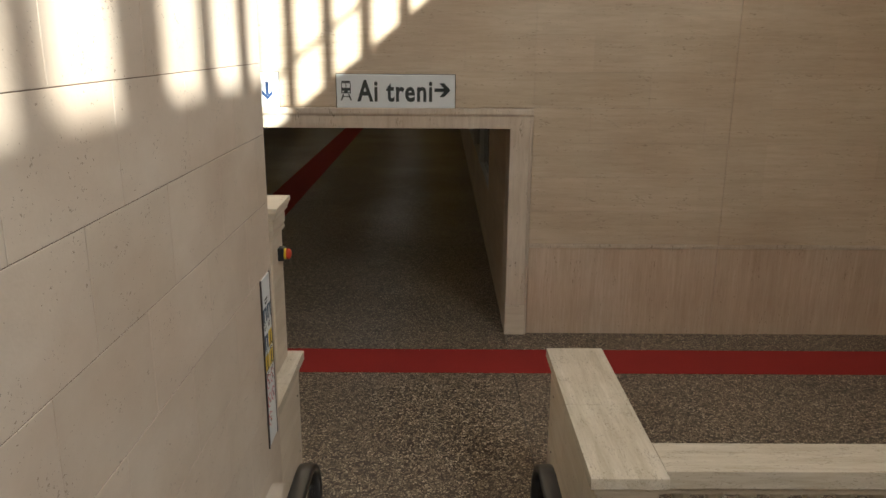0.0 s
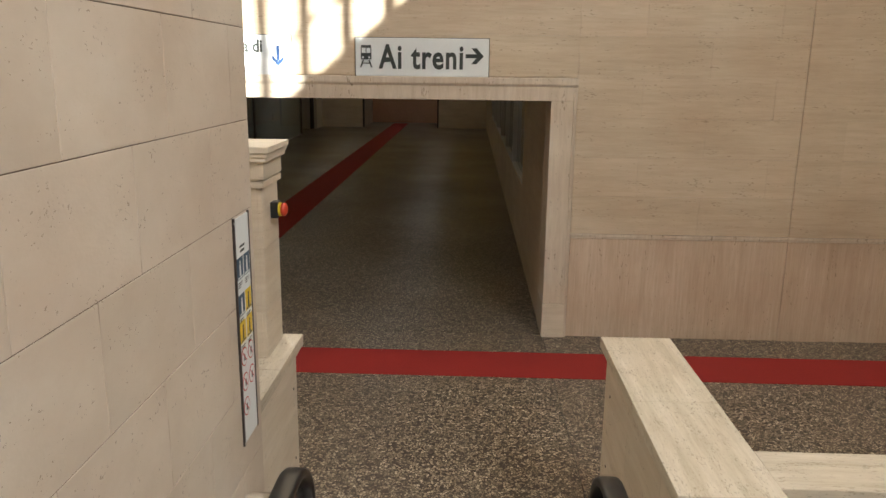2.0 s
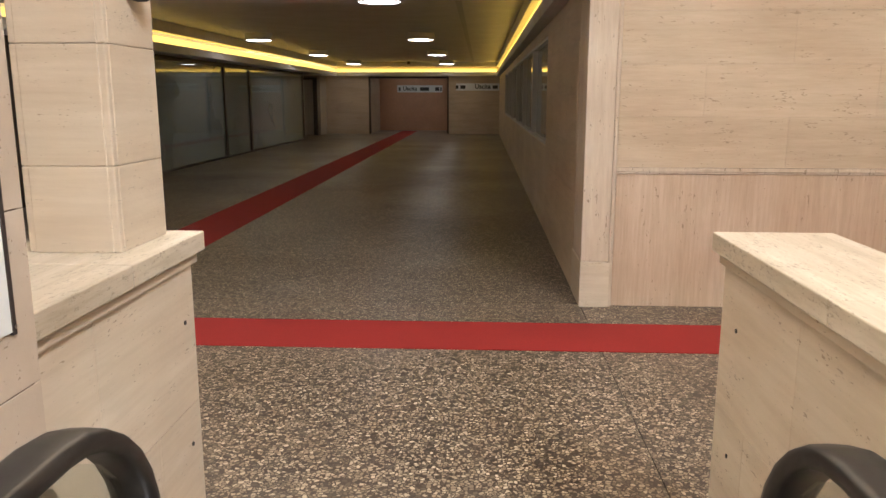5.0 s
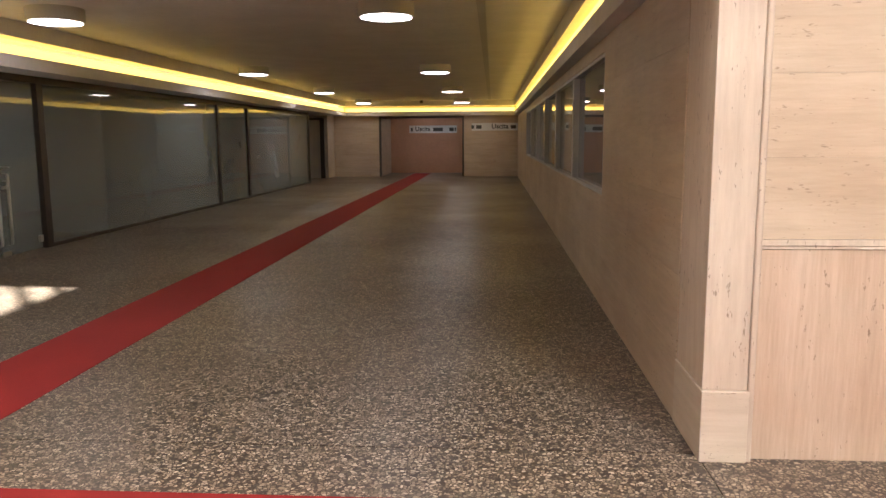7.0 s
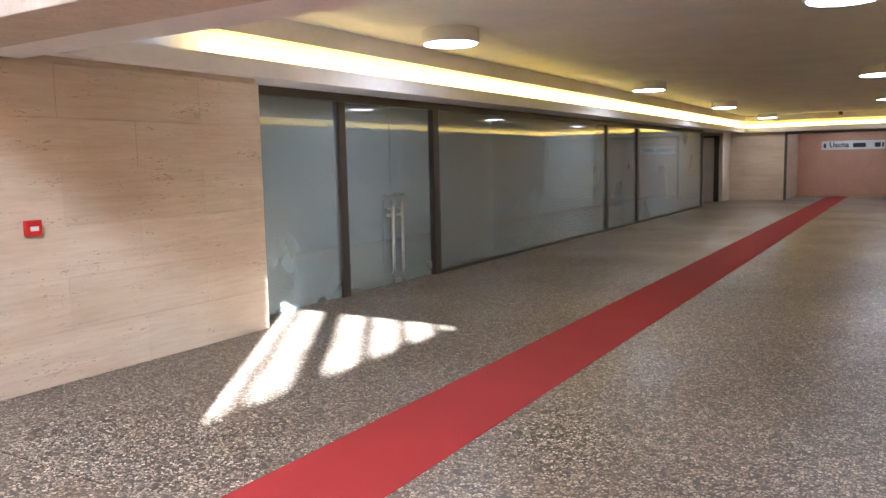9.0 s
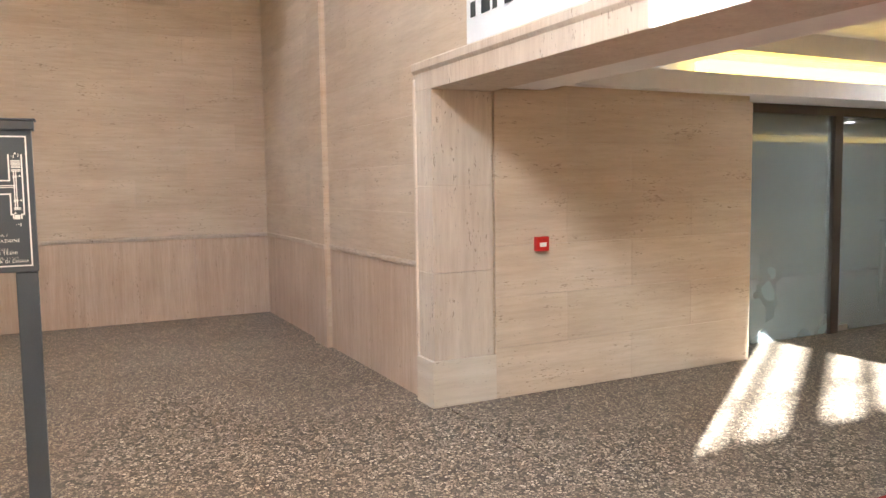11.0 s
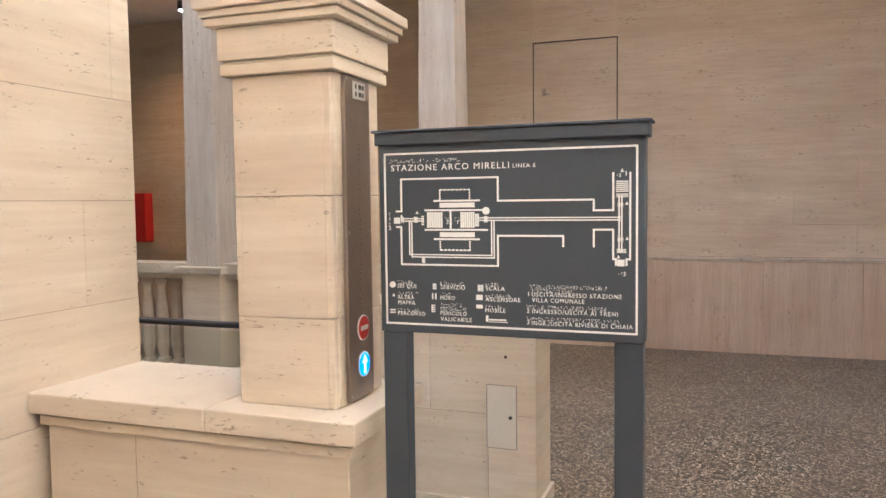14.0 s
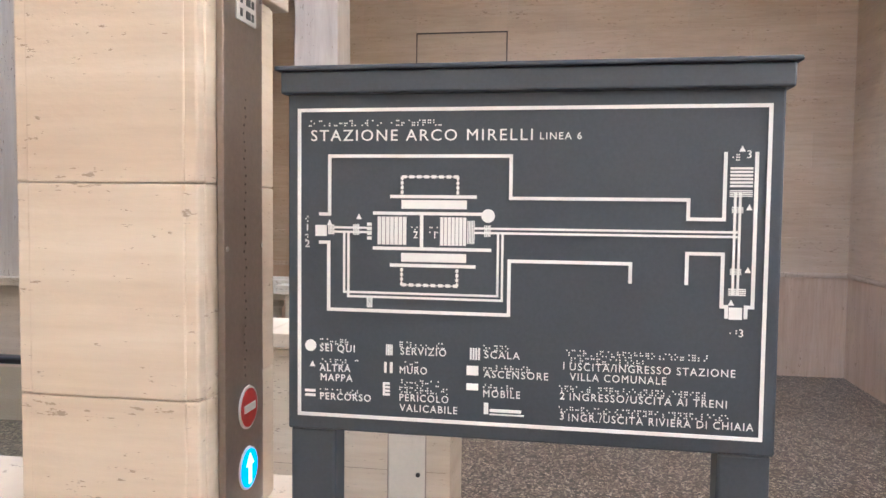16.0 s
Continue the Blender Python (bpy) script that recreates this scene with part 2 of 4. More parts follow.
CLEAR = thin_glass("clear_glass", (0.93, 0.96, 0.945))


# ---- mesh helpers ----
def add_box(bm, lo, hi, bevel=0.0):
    vs = bmesh.ops.create_cube(bm, size=1)["verts"]
    for v in vs:
        v.co = Vector([lo[i] + (v.co[i] + 0.5) * (hi[i] - lo[i]) for i in range(3)])
    if bevel:
        es = {e for v in vs for e in v.link_edges}
        bmesh.ops.bevel(bm, geom=list(es), offset=bevel, segments=2, profile=0.5, affect="EDGES")
    return bm


def boxes(*spans, bevel=0.0):
    bm = bmesh.new()
    for lo, hi in spans:
        add_box(bm, lo, hi, bevel)
    return bm


def disc(center, radius, depth, axis, seg=28, top=None):
    """A round body along axis (0, 1 or 2) from center, depth long."""
    bm = bmesh.new()
    bmesh.ops.create_cone(bm, cap_ends=True, segments=seg, radius1=radius, radius2=radius if top is None else top, depth=abs(depth))
    turn = {0: Matrix.Rotation(math.pi / 2, 4, "Y"), 1: Matrix.Rotation(-math.pi / 2, 4, "X"), 2: Matrix.Identity(4)}[axis]
    if depth < 0:
        turn = turn @ Matrix.Rotation(math.pi, 4, "X")
    off = [0, 0, 0]
    off[axis] = depth / 2
    bm.transform(Matrix.Translation(Vector(center) + Vector(off)) @ turn)
    return bm


def prism(outline, axis, lo, hi):
    """A flat outline in the two other axes, drawn out along axis from lo to hi."""
    bm = bmesh.new()
    rest = [i for i in range(3) if i != axis]
    rings = []
    for d in (lo, hi):
        ring = []
        for p in outline:
            co = [0, 0, 0]
            co[axis], co[rest[0]], co[rest[1]] = d, p[0], p[1]
            ring.append(bm.verts.new(co))
        rings.append(ring)
    n = len(outline)
    bm.faces.new(rings[0])
    bm.faces.new(rings[1])
    for i in range(n):
        bm.faces.new((rings[0][i], rings[0][(i + 1) % n], rings[1][(i + 1) % n], rings[1][i]))
    bmesh.ops.recalc_face_normals(bm, faces=bm.faces)
    return bm


def sweep(path, wide, high, seg=10):
    """A soft-cornered band along a path in one plane of constant x."""
    bm = bmesh.new()
    rings = []
    for i, p in enumerate(path):
        a, c = path[max(0, i - 1)], path[min(len(path) - 1, i + 1)]
        way = (Vector(c) - Vector(a)).normalized()
        up = Vector((1, 0, 0)).cross(way)
        ring = []
        for k in range(seg):
            t = 2 * math.pi * k / seg
            cx, cy = math.cos(t), math.sin(t)
            ring.append(bm.verts.new(Vector(p) + Vector((1, 0, 0)) * (wide / 2 * math.copysign(abs(cx) ** 0.5, cx)) + up * (high / 2 * math.copysign(abs(cy) ** 0.5, cy))))
        rings.append(ring)
    for a, c in zip(rings, rings[1:]):
        for k in range(seg):
            bm.faces.new((a[k], a[(k + 1) % seg], c[(k + 1) % seg], c[k]))
    bm.faces.new(rings[0])
    bm.faces.new(rings[-1])
    bmesh.ops.recalc_face_normals(bm, faces=bm.faces)
    return bm


def to_mesh(name, bm, material, smooth=False):
    me = bpy.data.meshes.new(name)
    bm.to_mesh(me)
    bm.free()
    me.materials.append(material)
    if smooth:
        for p in me.polygons:
            p.use_smooth = True
    return me


def part(name, bm, material, parent, label="", smooth=False):
    ob = new(name, to_mesh(name, bm, material, smooth))
    ob.parent = parent
    if material in (GLASS, DARKGLASS, CLEAR):
        ob.visible_shadow = False
    if label:
        tagged(ob, label)
    return ob


def setting(name, bm, material, label, category):
    return tagged(new(name, to_mesh(name, bm, material)), label, category, kind="structure")


def thing(name, label, category, group="", at=(0, 0, 0)):
    ob = new(name)
    ob.empty_display_size = 0.1
    ob.location = at
    return tagged(ob, label, category, group)


def base_at(ob, at):
    """Puts the Empty of a thing at its base without moving its parts."""
    ob.location = at
    for c in ob.children:
        c.matrix_parent_inverse = Matrix.Translation(Vector(at)).inverted()
    return ob


def lettering(name, text, size, m, material, parent, spacing=1.0, thick=0.0015, align="LEFT", squeeze=1.0, heavy=0.0, width=0.0):
    """Built-in letters standing in the local x-y plane of m, as a mesh."""
    cu = bpy.data.curves.new(name, "FONT")
    cu.body, cu.size, cu.space_character, cu.extrude, cu.align_x, cu.offset = text, size, spacing, thick / 2, align, heavy
    cu.resolution_u = 3
    tmp = bpy.data.objects.new(name, cu)
    scene.collection.objects.link(tmp)
    me = bpy.data.meshes.new_from_object(tmp.evaluated_get(bpy.context.evaluated_depsgraph_get()))
    bpy.data.objects.remove(tmp)
    bpy.data.curves.remove(cu)
    if width:
        squeeze = width / max(v.co.x for v in me.vertices)
    me.transform(m @ Matrix.Diagonal((squeeze, 1, 1, 1)))
    me.materials.clear()
    me.materials.append(material)
    ob = new(name, me)
    ob.parent = parent
    return ob


SLABS = {}


def slab_mesh(w, h, material, gap):
    key = (round(w, 3), round(h, 3), material.name)
    if key not in SLABS:
        bm, e, d = bmesh.new(), 0.0009, 0.02
        x, z = w / 2 - gap / 2, h / 2 - gap / 2
        ring = lambda px, pz, y: [bm.verts.new((sx * px, y, sz * pz)) for sx, sz in ((-1, -1), (1, -1), (1, 1), (-1, 1))]
        r0, r1, r2 = ring(x, z, 0), ring(x, z, -d + e), ring(x - e, z - e, -d)
        for a, b in ((r0, r1), (r1, r2)):
            for i in range(4):
                bm.faces.new((a[i], a[(i + 1) % 4], b[(i + 1) % 4], b[i]))
        bm.faces.new(r2)
        bm.faces.new(r0[::-1])
        SLABS[key] = to_mesh("stone_slab", bm, material)
    return SLABS[key]


TURN = {"-y": 0, "+x": 90, "+y": 180, "-x": -90}


def slabs(parent, face, plane, u0, u1, z0, z1, high, long, material, gap=0.0025, shift=0.5, holes=()):
    """Courses of stone slabs on the flat wall whose core lies at plane; u runs along x or y. holes: (u0, u1, z0, z1) left free."""
    rows = max(1, round((z1 - z0) / high))
    h = (z1 - z0) / rows
    for r in range(rows):
        za, zb = z0 + r * h, z0 + (r + 1) * h
        cuts, u = [u0], u0 + long * ((r * shift) % 1 or 1)
        while u < u1 - 0.15:
            cuts.append(u)
            u += long
        cuts.append(u1)
        for a, b in zip(cuts, cuts[1:]):
            if any(a < q[1] - 0.01 and b > q[0] + 0.01 and za < q[3] - 0.01 and zb > q[2] + 0.01 for q in holes):
                continue
            ob = new("stone_slab", slab_mesh(b - a, zb - za, material, gap))
            c, z = (a + b) / 2, (za + zb) / 2
            ob.matrix_world = pose(*((c, plane, z) if face[1] == "y" else (plane, c, z)), 0, 0, TURN[face])
            ob.parent = parent


# ---- large structure ----
X_W, X_E, Y_S, Y_N, TOP = -10.637, 5.0, -9.0, 7.87, 10.5
floor = setting("floor", boxes(((X_W - 0.3, Y_S, -0.2), (X_E + 0.3, 38.5, -0.03))), GROUT, "pebble terrazzo floor in large slabs with thin dark joints", "floor")
for lo, hi in (((X_W, Y_S, -0.03), (0.656, 7.916, 0)), ((0.662, Y_S, -0.03), (X_E, 7.916, 0)), ((-10.0, 7.922, -0.03), (4.0, 38.2, 0))):
    part("terrazzo_slab", boxes((lo, hi)), FLOOR, floor)
strip = setting("red_floor_strip", boxes(((-3.47, 6.83, 0), (X_E, 7.40, 0.004))), RED, "red strip laid across the terrazzo floor", "floor strip")
setting("red_floor_strip_2", boxes(((-3.47, 7.40, 0), (-2.82, 36.0, 0.004))), RED, "red strip running down the middle of the passage", "floor strip")

# north wall with the passage's opening
wall_n = setting("wall_north", boxes(
    ((0.88, 7.89, 0), (X_E, 8.30, TOP)), ((X_W, 7.89, 0), (-6.14, 8.30, TOP)), ((-6.14, 7.89, 2.37), (0.88, 8.30, TOP))),
    STONE, "travertine wall with a dado line and a wide opening", "wall")
for u0, u1 in ((0.88, 2.86), (3.25, X_E), (X_W, -8.59), (-8.19, -6.14)):
    slabs(wall_n, "-y", 7.89, u0, u1, 0.0, 0.952, 0.952, 2.05, DADO, 0.0015)
    slabs(wall_n, "-y", 7.89, u0, u1, 0.997, 4.5, 0.345, 1.15, STONE, 0.001)
slabs(wall_n, "-y", 7.89, -6.14, 0.88, 2.40, 4.5, 0.345, 1.15, STONE, 0.001)
slabs(wall_n, "-y", 7.89, X_W, X_E, 4.5, TOP, 1.0, 2.6, STONE, 0.0015)
for u0, u1, pl in ((2.86, 3.25, 7.878), (-8.59, -8.19, 7.835)):
    slabs(wall_n, "-y", pl, u0, u1, 0.0, 0.952, 0.952, 2.0, DADO, 0.0)
    slabs(wall_n, "-y", pl, u0, u1, 0.997, 4.5, 1.17, 2.0, STONE, 0.0)
    part("pilaster_core", boxes(((u0 + 0.0005, pl - 0.017, 0), (u1 - 0.0005, 7.889, 4.5))), STONE, wall_n)


def dado_rail(name, spans, axis):
    """Two fine rolls along the top of the dado. spans: (u0, u1, plane, way out)."""
    bm = bmesh.new()
    for u0, u1, pl, out in spans:
        for za, zb, d in ((0.954, 0.968, 0.006), (0.970, 0.996, 0.012)):
            a, b = sorted((pl, pl + out * (0.02 + d)))
            add_box(bm, (u0, a, za) if axis == "x" else (a, u0, za), (u1, b, zb) if axis == "x" else (b, u1, zb), 0.002)
    return setting(name, bm, TRIM, "thin moulded stone line along the top of the dado", "trim")


dado_rail("trim_north", [(0.88, 2.86, 7.89, -1), (2.86, 3.25, 7.878, -1), (3.25, X_E, 7.89, -1), (X_W, -8.59, 7.89, -1), (-8.59, -8.19, 7.835, -1), (-8.19, -6.14, 7.89, -1)], "x")

# architrave round the opening
LINTEL = [(8.31, 2.19), (7.842, 2.19), (7.838, 2.194), (7.838, 2.312), (7.829, 2.326), (7.824, 2.336), (7.824, 2.382), (7.830, 2.39), (8.31, 2.39)]
surround = setting("door_1", prism(LINTEL, 0, -6.15, 0.88), TRIM, "pale travertine surround of the wide passage opening", "door surround")
for x0, x1, o0, o1 in ((0.65, 0.845, 0.845, 0.873), (-6.115, -5.87, -6.143, -6.115)):
    for za, zb in (((0.33, 2.19),) if x0 > 0 else ((0.33, 0.939), (0.941, 1.539), (1.541, 2.19))):
        part("jamb", boxes(((x0, 7.84, za), (x1, 8.31, zb)), bevel=0.003), TRIM, surround)
    part("jamb_edge", boxes(((o0, 7.825, 0.0), (o1, 7.889, 2.28)), bevel=0.008), TRIM, surround)
    part("jamb_base", boxes(((x0 - 0.006, 7.822, 0.0), (x1 + 0.006, 8.33, 0.328)), bevel=0.004), PALE, surround)

# west, south and east walls of the hall
wall_w = setting("wall_west", boxes(((X_W - 0.35, Y_S, 0), (X_W - 0.02, 7.89, TOP))), STONE, "travertine end wall with a dado line and a flush hatch", "wall")
HATCH = (3.72, 4.64, 2.37, 3.33)
slabs(wall_w, "+x", X_W - 0.02, -2.0, 7.87, 0.0, 0.952, 0.952, 0.9, DADO)
slabs(wall_w, "+x", X_W - 0.02, -2.0, 3.72, 0.997, 4.3, 0.345, 1.15, STONE, 0.001)
slabs(wall_w, "+x", X_W - 0.02, 4.64, 7.87, 0.997, 4.3, 0.345, 1.15, STONE, 0.001)
slabs(wall_w, "+x", X_W - 0.02, 3.72, 4.64, 0.997, 2.37, 0.345, 1.15, STONE, 0.001)
slabs(wall_w, "+x", X_W - 0.02, 3.72, 4.64, 3.33, 4.3, 0.345, 1.15, STONE, 0.001)
slabs(wall_w, "+x", X_W - 0.02, Y_S, -2.0, 0.997, 4.3, 0.345, 1.15, STONE, 0.001)
slabs(wall_w, "+x", X_W - 0.02, Y_S, -2.0, 0.0, 0.952, 0.952, 0.9, DADO)
dado_rail("trim_west", [(Y_S, 7.87, X_W - 0.02, 1)], "y")
setting("wall_south", boxes(((X_W - 0.35, Y_S - 0.35, 0), (X_E + 0.35, Y_S, TOP))), PLASTER, "plain plastered wall closing the hall", "wall")

WIN_Z0, WIN_Z1, WIN_Y0, WIN_Y1 = 7.65, 10.1, -8.19, 1.16
setting("wall_east", boxes(
    ((X_E, Y_S, 0), (X_E + 0.35, 8.30, WIN_Z0)), ((X_E, Y_S, WIN_Z1), (X_E + 0.35, 8.30, TOP)),
    ((X_E, Y_S, WIN_Z0), (X_E + 0.35, WIN_Y0, WIN_Z1)), ((X_E, WIN_Y1, WIN_Z0), (X_E + 0.35, 8.30, WIN_Z1))),
    PLASTER, "plain plastered wall with a long high window", "wall")
window = setting("window_1", boxes(((X_E + 0.02, WIN_Y0, WIN_Z0), (X_E + 0.12, WIN_Y1, WIN_Z0 + 0.03))), WHITEMETAL, "long high window with upright bars", "window")
PANES = [-8.265 + 0.533 * k for k in range(4)] + [-5.945 + 0.53 * k for k in range(4)] + [-3.579 + 0.536 * k for k in range(9)]
for a, b in zip(PANES, PANES[1:]):
    part("mullion", boxes(((X_E + 0.02, a + 0.38, WIN_Z0 + 0.03), (X_E + 0.05, b, WIN_Z1))), WHITEMETAL, window)
for z in (8.17, 9.2):
    part("transom", boxes(((X_E + 0.055, WIN_Y0, z), (X_E + 0.085, WIN_Y1, z + 0.035))), WHITEMETAL, window)

# out of view; the opening is added for the overhead fill
setting("ceiling", boxes(
    ((X_W - 0.35, Y_S - 0.35, TOP), (-6.5, 8.3, TOP + 0.3)), ((0.2, Y_S - 0.35, TOP), (X_E + 0.35, 8.3, TOP + 0.3)),
    ((-6.5, Y_S - 0.35, TOP), (0.2, -5.0, TOP + 0.3)), ((-6.5, 7.0, TOP), (0.2, 8.3, TOP + 0.3))), CEILING, "plain unseen hall ceiling with a large added opening for fill light", "ceiling")
# the second span is unseen, added to keep overhead light off the end wall's top
setting("ceiling_2", boxes(((X_W, Y_S, 4.0), (-7.85, 3.77, 4.6)), ((X_W, 3.77, 4.9), (-8.6, 7.86, 5.2))), CEILING, "low ceiling over the side aisle, with an unseen span shading the end wall", "ceiling")

# masonry block between the two escalators
block = setting("wall_block", boxes(((-4.3275, Y_S, 0), (-0.8975, 3.7975, TOP))), JOINT, "tall travertine block between two escalators", "wall")
slabs(block, "+x", -0.915, 0.46, 3.80, 0.302, 4.238, 0.328, 0.57, BLOCKSTONE, 0.003, 0.42)
slabs(block, "+x", -0.915, 0.46, 3.80, 0.0, 0.302, 0.302, 0.57, BLOCKSTONE, 0.003)
slabs(block, "+x", -0.915, Y_S, 0.46, 0.0, 4.238, 1.06, 2.4, BLOCKSTONE)
slabs(block, "+x", -0.915, Y_S, 3.80, 4.238, TOP, 1.04, 2.4, BLOCKSTONE)
slabs(block, "+y", 3.78, -4.33, -0.895, 0.302, 4.238, 0.328, 0.87, PALE, 0.0014, 0.42)
slabs(block, "+y", 3.78, -4.33, -0.895, 0.0, 0.302, 0.302, 0.87, PALE, 0.0022)
slabs(block, "+y", 3.78, -4.33, -0.895, 4.238, TOP, 1.04, 1.8, BLOCKSTONE)
slabs(block, "-x", -4.31, 0.0, 3.80, 0.302, 4.238, 0.328, 0.9, BLOCKSTONE, 0.0014, 0.42)

# upper landing from which both escalators start
setting("floor_upper", boxes(((X_W, Y_S, 4.0), (-7.0, Y_S + 0.1, 4.25)), ((-0.89, Y_S, 4.55), (X_E, -4.35, 4.75))), PLASTER, "upper landing above the escalators", "floor")

# ---- passage ----
CX0, CX1, CY0, CY1 = -6.27, 0.65, 8.31, 33.5
wall_pe = setting("wall_passage_east", boxes(
    ((0.67, 8.30, 0), (0.95, CY1, 0.94)), ((0.67, 8.30, 2.14), (0.95, CY1, 3.0)), ((0.67, 8.30, 0.94), (0.95, 11.10, 2.14)), ((0.67, 26.2, 0.94), (0.95, CY1, 2.14))),
    STONE, "travertine passage wall with a row of inner windows", "wall")
slabs(wall_pe, "-x", 0.67, 8.33, 11.10, 0.0, 2.26, 0.377, 1.5, STONE, 0.0012)
slabs(wall_pe, "-x", 0.67, 11.10, 26.2, 0.0, 0.94, 0.47, 1.6, STONE, 0.0012)
slabs(wall_pe, "-x", 0.67, 11.10, 26.2, 2.14, 2.26, 0.12, 1.6, STONE, 0.0012)
slabs(wall_pe, "-x", 0.67, 26.2, CY1, 0.0, 2.26, 0.377, 1.5, STONE, 0.0012)
wall_pw = setting("wall_passage_west", boxes(((-6.40, 8.30, 0), (-5.89, 10.85, 2.26))), STONE, "travertine wall of the passage beside the glazing", "wall")
slabs(wall_pw, "+x", -5.89, 8.33, 10.86, 0.0, 2.21, 0.368, 1.24, STONE, 0.0015)
slabs(wall_pw, "+y", 10.85, -6.27, -5.87, 0.0, 2.21, 1.1, 1.0, STONE)
wall_pn = setting("wall_passage_end", boxes(
    ((-8.75, CY1, 0), (-4.52, CY1 + 0.25, 3.0)), ((-1.40, CY1, 0), (3.45, CY1 + 0.25, 3.0)), ((-4.52, CY1, 2.2), (-1.40, CY1 + 0.25, 3.0))),
    STONE, "travertine end wall of the passage with a doorway", "wall")
for lo, hi in (((-4.56, CY1 - 0.03, 0), (-4.48, CY1 + 0.05, 2.25)), ((-1.42, CY1 - 0.03, 0), (-1.36, CY1 + 0.28, 2.25)), ((-4.48, CY1 - 0.03, 2.17), (-1.42, CY1 + 0.28, 2.25))):
    part("door_frame", boxes((lo, hi), bevel=0.005), BRONZE, wall_pn)
setting("wall_beyond_side", boxes(((-4.75, CY1 + 0.25, 0), (-4.52, 36.6, 3.0))), STONE, "travertine side wall past the doorway", "wall")
setting("wall_beyond", boxes(((-8.5, 36.6, 0), (3.2, 36.85, 3.0)), ((-8.75, CY1 + 0.25, 0), (-8.5, 36.6, 3.0)), ((3.2, CY1 + 0.25, 0), (3.45, 36.85, 3.0))), SALMON, "warm salmon plastered wall across the end of the passage", "wall")

setting("ceiling_passage", boxes(
    ((-5.76, 8.75, 2.80), (0.52, CY1 - 0.4, 2.95)),
    ((-6.5, 8.311, 2.22), (0.67, 8.75, 2.95)),
    ((-9.9, 8.75, 2.26), (-5.76, CY1, 2.41)), ((-9.9, 8.302, 2.26), (-6.502, 8.75, 2.41)), ((0.52, 8.75, 2.26), (0.67, CY1, 2.41)), ((-5.76, CY1 - 0.4, 2.26), (0.52, CY1, 2.41)),
    ((-5.94, 8.75, 2.61), (-5.76, CY1, 2.95)), ((0.52, 8.75, 2.61), (0.67, CY1, 2.95)), ((-5.76, CY1 - 0.4, 2.61), (0.52, CY1, 2.95)),
    ((-6.5, 8.75, 2.41), (-6.10, CY1, 2.95)),
    ((-8.75, CY1, 2.95), (3.45, 36.85, 3.1))), CEILING, "smooth pale ceiling with a lowered edge and a light cove", "ceiling")

for name, lo, hi in (("cove_light", (-6.02, 10.35, 2.411), (-5.86, CY1 - 0.1, 2.535)), ("cove_light", (0.58, 10.35, 2.411), (0.66, CY1 - 0.1, 2.535)), ("cove_light", (-5.76, CY1 - 0.3, 2.411), (0.52, CY1 - 0.2, 2.535))):
    t = thing(name, "glowing yellow light strip in the ceiling cove", "cove light", "cove lights")
    part("diffuser", boxes((lo, hi)), LED, t, "glowing yellow diffuser")
    part("channel", boxes(((lo[0], lo[1], lo[2] - 0.0008), (hi[0], hi[1], lo[2] - 0.0002))), WHITEMETAL, t)
    base_at(t, lo)


setting("trim_ceiling", boxes(((-0.45, 8.8, 2.796), (-0.36, CY1 - 0.4, 2.7995)), bevel=0.001), WHITEMETAL, "narrow pale metal strip along the passage ceiling", "trim")


def ceiling_lamp():
    t = thing("ceiling_lamp", "round white surface-mounted ceiling lamp, switched on", "ceiling lamp", "passage lamps")
    part("housing", disc((0, 0, 0), 0.29, 0.13, 2, 40), WHITEMETAL, t)
    part("rim", disc((0, 0, -0.012), 0.285, 0.012, 2, 40, 0.29), WHITEMETAL, t)
    part("diffuser", disc((0, 0, -0.016), 0.262, 0.004, 2, 40), LAMP, t, "glowing white diffuser")
    return t


lamp = ceiling_lamp()
lamp.location = (-4.87, 12.55, 2.67)
for x in (-4.87, -1.37):
    for y in (12.55, 19.3, 25.5, 31.9):
        if (x, y) != (-4.87, 12.55):
            copy_thing(lamp, Matrix.Translation((x, y, 2.67)))
# unseen extra lamp, added to brighten the room past the doorway
beyond = copy_thing(lamp, Matrix.Translation((-2.8, 35.2, 2.82)))

